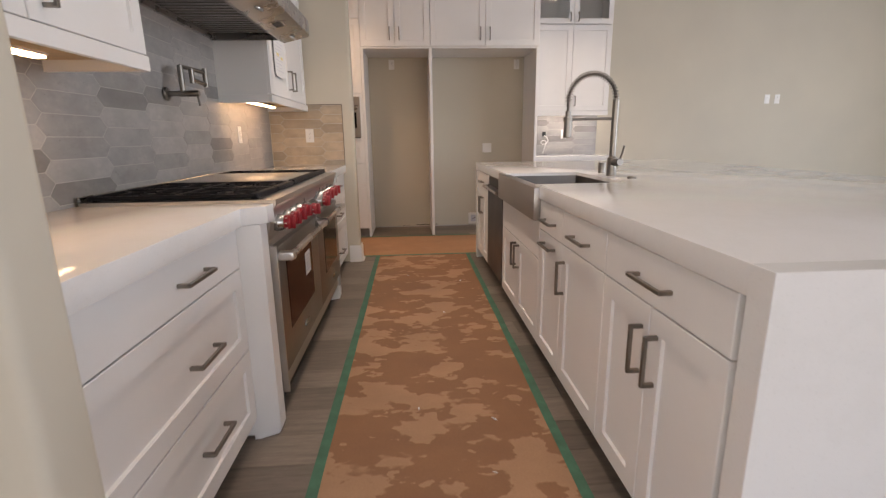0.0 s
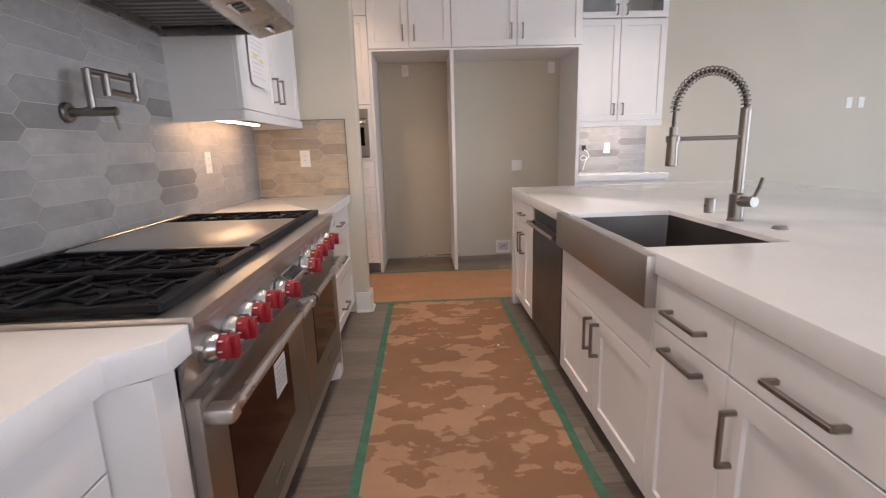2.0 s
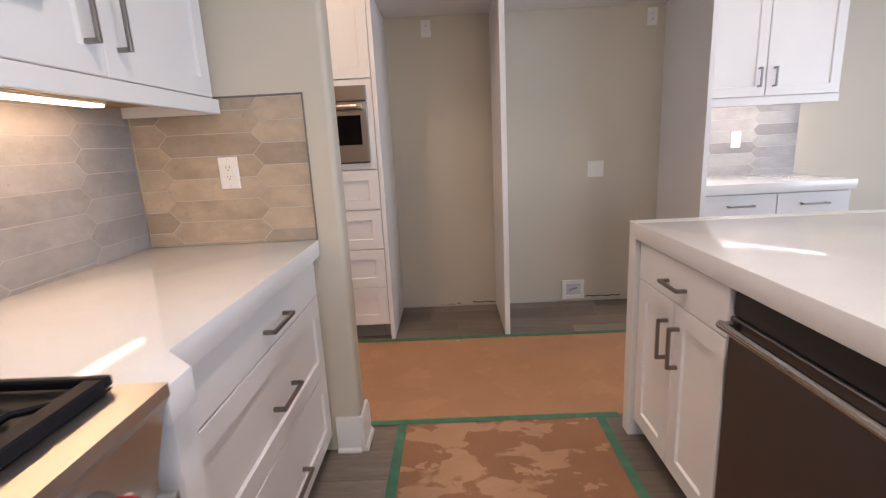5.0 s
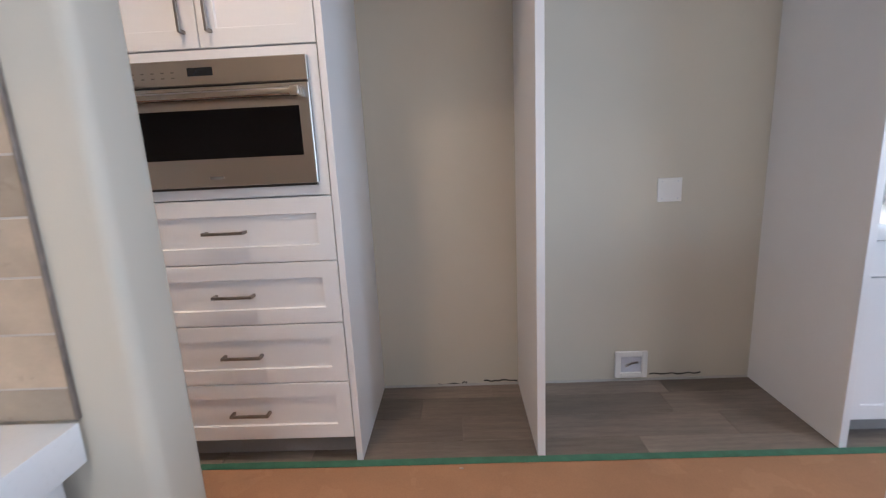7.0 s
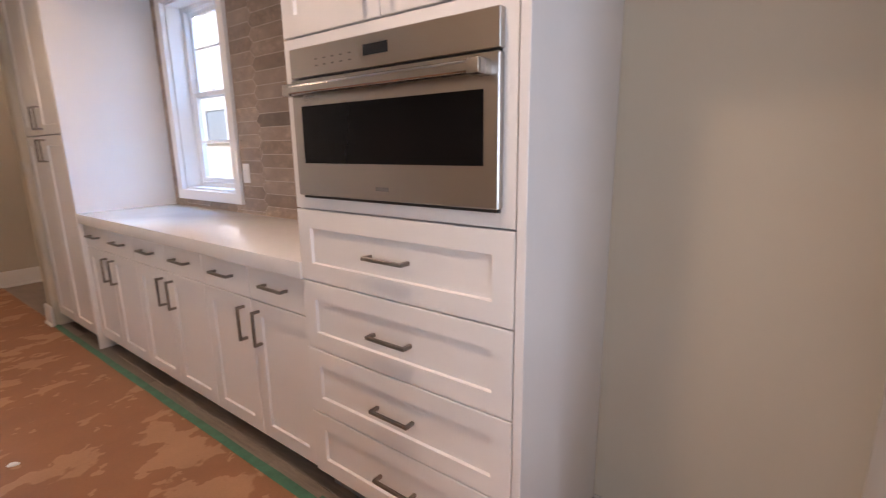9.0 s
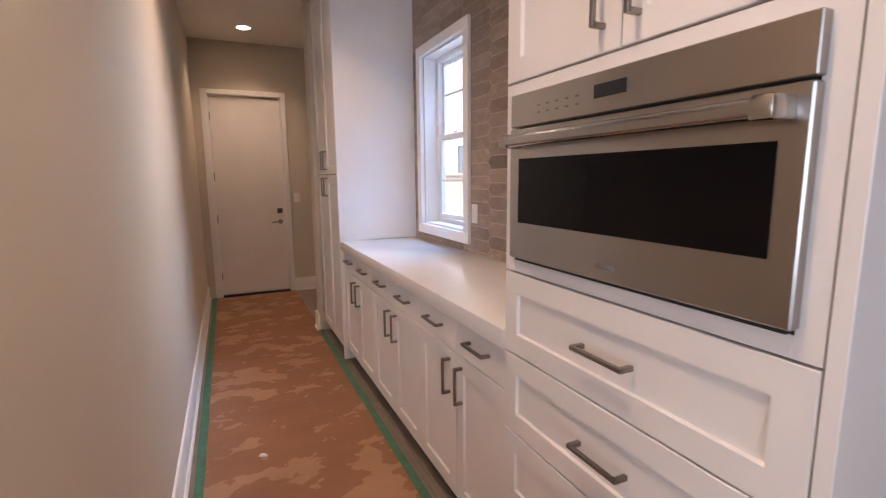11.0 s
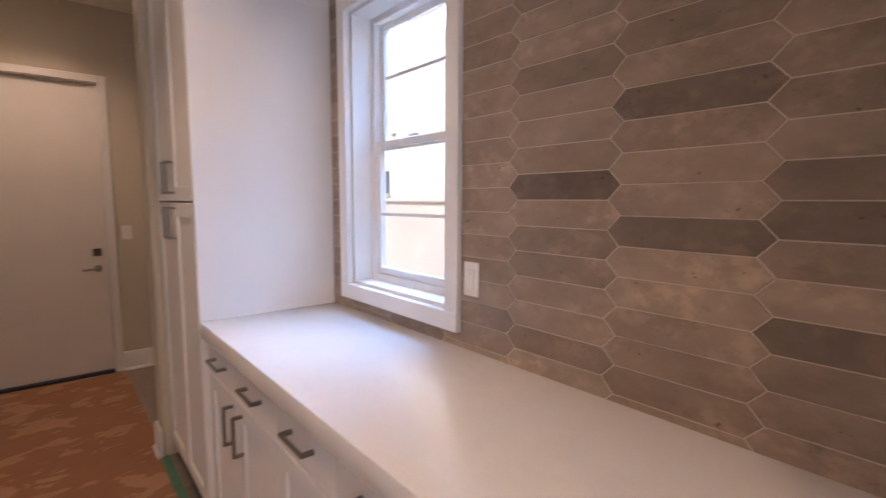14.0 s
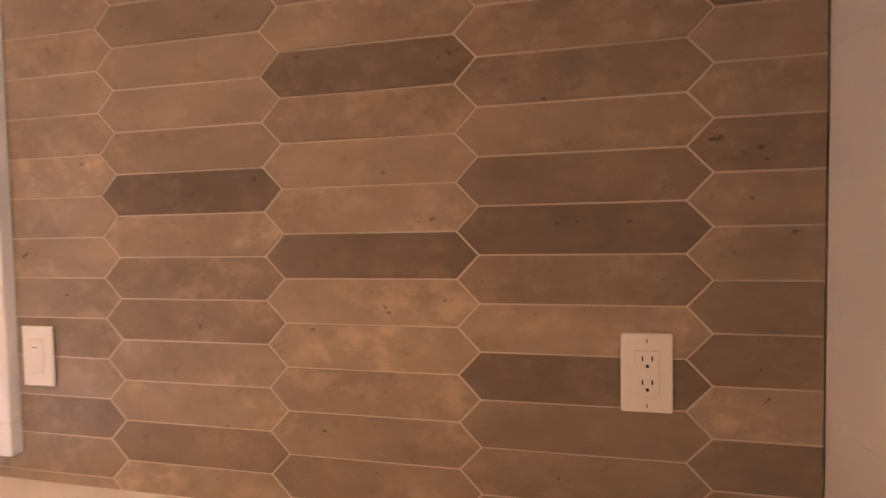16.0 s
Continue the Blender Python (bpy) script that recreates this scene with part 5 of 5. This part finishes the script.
def house_window(x0, x1, z0, z1, material, label):
    """A framed window set on the neighbouring wall, local to the house."""
    bm = boxed(x0, x0 + 0.05, -0.05, 0.0, z0, z1, 0.004)
    box(bm, x1 - 0.05, x1, -0.05, 0.0, z0, z1, 0.004)
    box(bm, x0 + 0.05, x1 - 0.05, -0.05, 0.0, z1 - 0.05, z1, 0.004)
    box(bm, x0 + 0.05, x1 - 0.05, -0.05, 0.0, z0, z0 + 0.05, 0.004)
    w = part("window", bm, material, house, label)
    part("pane", boxed(x0 + 0.045, x1 - 0.045, -0.02, -0.008, z0 + 0.045, z1 - 0.045), HOUSEGLASS, w, "grey-blue reflecting pane")
    part("sill", boxed(x0 - 0.04, x1 + 0.04, -0.09, 0.0, z0 - 0.06, z0 - 0.001, 0.006), STUCCO, w)


house_window(0.8, 1.62, 1.3, 2.38, VINYL, "white framed window with grey-blue glass")
house_window(1.80, 2.12, 1.84, 2.2, HAZED_GREY, "small grey framed window")
part("vent", boxed(2.22, 2.32, -0.03, 0.0, 2.74, 2.78, 0.004), HAZED_GREY, house, "small grey wall vent")

# ---- tiles and planks ----
PANTRY_TILE, RANGE_TILE = (0.3272, 0.0747, 0.0335), (0.347, 0.08, 0.037)


def clip(poly, axis, value, keep_less):
    out = []
    for i, p in enumerate(poly):
        q = poly[(i + 1) % len(poly)]
        pin = (p[axis] <= value) if keep_less else (p[axis] >= value)
        qin = (q[axis] <= value) if keep_less else (q[axis] >= value)
        if pin:
            out.append(p)
        if pin != qin:
            s = (value - p[axis]) / (q[axis] - p[axis])
            out.append((p[0] + s * (q[0] - p[0]), p[1] + s * (q[1] - p[1])))
    return out


def tile_mesh(poly):
    bm = bmesh.new()
    n = len(poly)
    cx, cz = sum(p[0] for p in poly) / n, sum(p[1] for p in poly) / n
    back = [bm.verts.new((p[0], 0.0, p[1])) for p in poly]
    side = [bm.verts.new((p[0], -0.0052, p[1])) for p in poly]
    face = []
    for p in poly:
        d = math.hypot(p[0] - cx, p[1] - cz) or 1.0
        face.append(bm.verts.new((p[0] - (p[0] - cx) / d * 0.0016, -0.0062, p[1] - (p[1] - cz) / d * 0.0010)))
    for a, b in ((back, side), (side, face)):
        for i in range(n):
            bm.faces.new((a[i], a[(i + 1) % n], b[(i + 1) % n], b[i]))
    bm.faces.new(face)
    return bm


def tile_wall(name, m, rects, u_ref, z_ref, dark, seed, label, size=PANTRY_TILE, kinds=(TILE_P, TILE_PD)):
    """Picket tiles over rectangles (u0, u1, z0, z1) in a wall's own frame; u_ref: a tile's left tip, z_ref: its centre height."""
    TP, TH, TT = size
    rng = random.Random(seed)
    wall = tagged(thing(name, m, label, "tiles"), kind="structure")
    bm = bmesh.new()
    for u0, u1, z0, z1 in rects:
        box(bm, u0, u1, -0.005, -0.0005, z0, z1)
    part("grout", bm, GROUT_P if size == PANTRY_TILE else GROUT, wall, "pale grout bed")
    g = 0.0014
    whole = [(g, 0.0), (TT + g, -TH / 2 + g), (TP - g, -TH / 2 + g), (TP + TT - g, 0.0), (TP - g, TH / 2 - g), (TT + g, TH / 2 - g)]
    shared = {}
    u_lo, u_hi = min(r[0] for r in rects), max(r[1] for r in rects)
    z_lo, z_hi = min(r[2] for r in rects), max(r[3] for r in rects)
    for k in range(int((u_lo - u_ref) / TP) - 2, int((u_hi - u_ref) / TP) + 2):
        for r in range(int((z_lo - z_ref) / TH) - 2, int((z_hi - z_ref) / TH) + 2):
            u, z = u_ref + k * TP, z_ref + r * TH - (TH / 2 if k % 2 else 0.0)
            is_dark = (k, r) in dark or (rng.random() < 0.05 and size != PANTRY_TILE)
            mat = kinds[1] if is_dark else kinds[0]
            for u0, u1, z0, z1 in rects:
                poly = [(p[0] + u, p[1] + z) for p in whole]
                for axis, value, less in ((0, u0, False), (0, u1, True), (1, z0, False), (1, z1, True)):
                    poly = clip(poly, axis, value, less) if len(poly) > 2 else []
                if len(poly) < 3:
                    continue
                area2 = abs(sum(a[0] * b[1] - b[0] * a[1] for a, b in zip(poly, poly[1:] + poly[:1])))
                if area2 < 0.0004:
                    continue
                full = len(poly) == 6 and abs(area2 / 2 - (TP - 2 * g) * (TH - 2 * g)) < 4e-4
                if full and mat in shared:
                    me = shared[mat]
                else:
                    me = mesh_of("tile", tile_mesh([(p[0] - u, p[1] - z) for p in poly]), mat)
                    if full:
                        shared[mat] = me
                ob = new("tile", me)
                ob.parent = wall
                ob.location = (u, 0.0, z)
                ob.rotation_euler = (rng.uniform(-0.0016, 0.0016), 0, 0)


tile_wall("backsplash_pantry", facing("-y", 0, NORTH), [(PX0 + 0.002, WX0 - 0.03, 0.914, 2.3), (WX1 + 0.03, PX1, 0.914, 2.3), (WX0 - 0.03, WX1 + 0.03, 0.914, WZ0 - 0.03), (PX0 + 0.002, PX1, 2.3, CEILING)], -1.757, 1.394,
          {(0, 0), (-1, 0), (-2, 1), (0, -3), (-1, 4), (1, 5), (1, 6)}, 4, "taupe picket tiles in staggered columns on the pantry wall")
tile_wall("backsplash_range", facing("x", WEST, 0), [(0.957, 4.649, 0.914, 1.80)], 3.328, 1.127, {(0, 0), (0, -1), (0, 4), (-3, 3), (-5, 0), (-4, -2)}, 8, "grey picket tiles on the wall behind the range", RANGE_TILE, (TILE, TILE_D))
tile_wall("backsplash_return", facing("-y", 0, 4.66), [(WEST + 0.012, -0.503, 0.914, 1.445)], -1.05, 1.203, {(-1, -2), (1, -3), (0, 1)}, 9, "picket tiles tinted warm for the led glow on the return wall", RANGE_TILE, (TILE_GLOW, TILE_GLOW_D))
tile_wall("backsplash_coffee", facing("-y", 0, NORTH), [(1.583, 2.528, 0.914, 1.425)], 1.862, 1.115, {(0, 0)}, 11, "taupe picket tiles under the glass cabinet", RANGE_TILE, (TILE, TILE_D))
# Caulk edge at the side of the return tiles.
single("tile_edge_strip", boxed(-0.503, -0.498, 4.6515, 4.66, 0.914, 1.452, 0.001), EDGE, "brown caulk edge strip beside the return tiles", "edge strip", (-0.5, 4.65, 0.914))
# Added dark strip that draws the shadow line above the tiles.
single("tile_edge_strip", boxed(WEST + 0.01, -0.503, 4.6515, 4.66, 1.446, 1.4515), EDGE, "dark strip for the shadow line on top of the return tiles", "edge strip", (-0.8, 4.65, 1.446))

rng = random.Random(21)
PWID = 0.182
for x_lo, x_hi, y_lo, rows in ((-0.62, 2.6, 0.28, 34), (-4.8, -1.0, 5.652, 2)):
    for r in range(rows):
        y = y_lo + r * PWID
        x = x_lo - rng.uniform(0.0, 1.0)
        while x < x_hi:
            w = rng.choice((0.9, 1.2, 1.2, 1.5))
            a, b = max(x, x_lo), min(x + w, x_hi)
            if b - a > 0.05 and y < NORTH - 0.02:
                yb = min(y + PWID, NORTH)
                bm = boxed(-(b - a) / 2 + 0.0007, (b - a) / 2 - 0.0007, -(yb - y) / 2 + 0.0007, (yb - y) / 2 - 0.0007, -0.004, 0.0, 0.0009)
                ob = new("plank", mesh_of("plank", bm, PLANK))
                ob.parent = floor
                ob.location = ((a + b) / 2, (y + yb) / 2, -0.0005)
            x += w
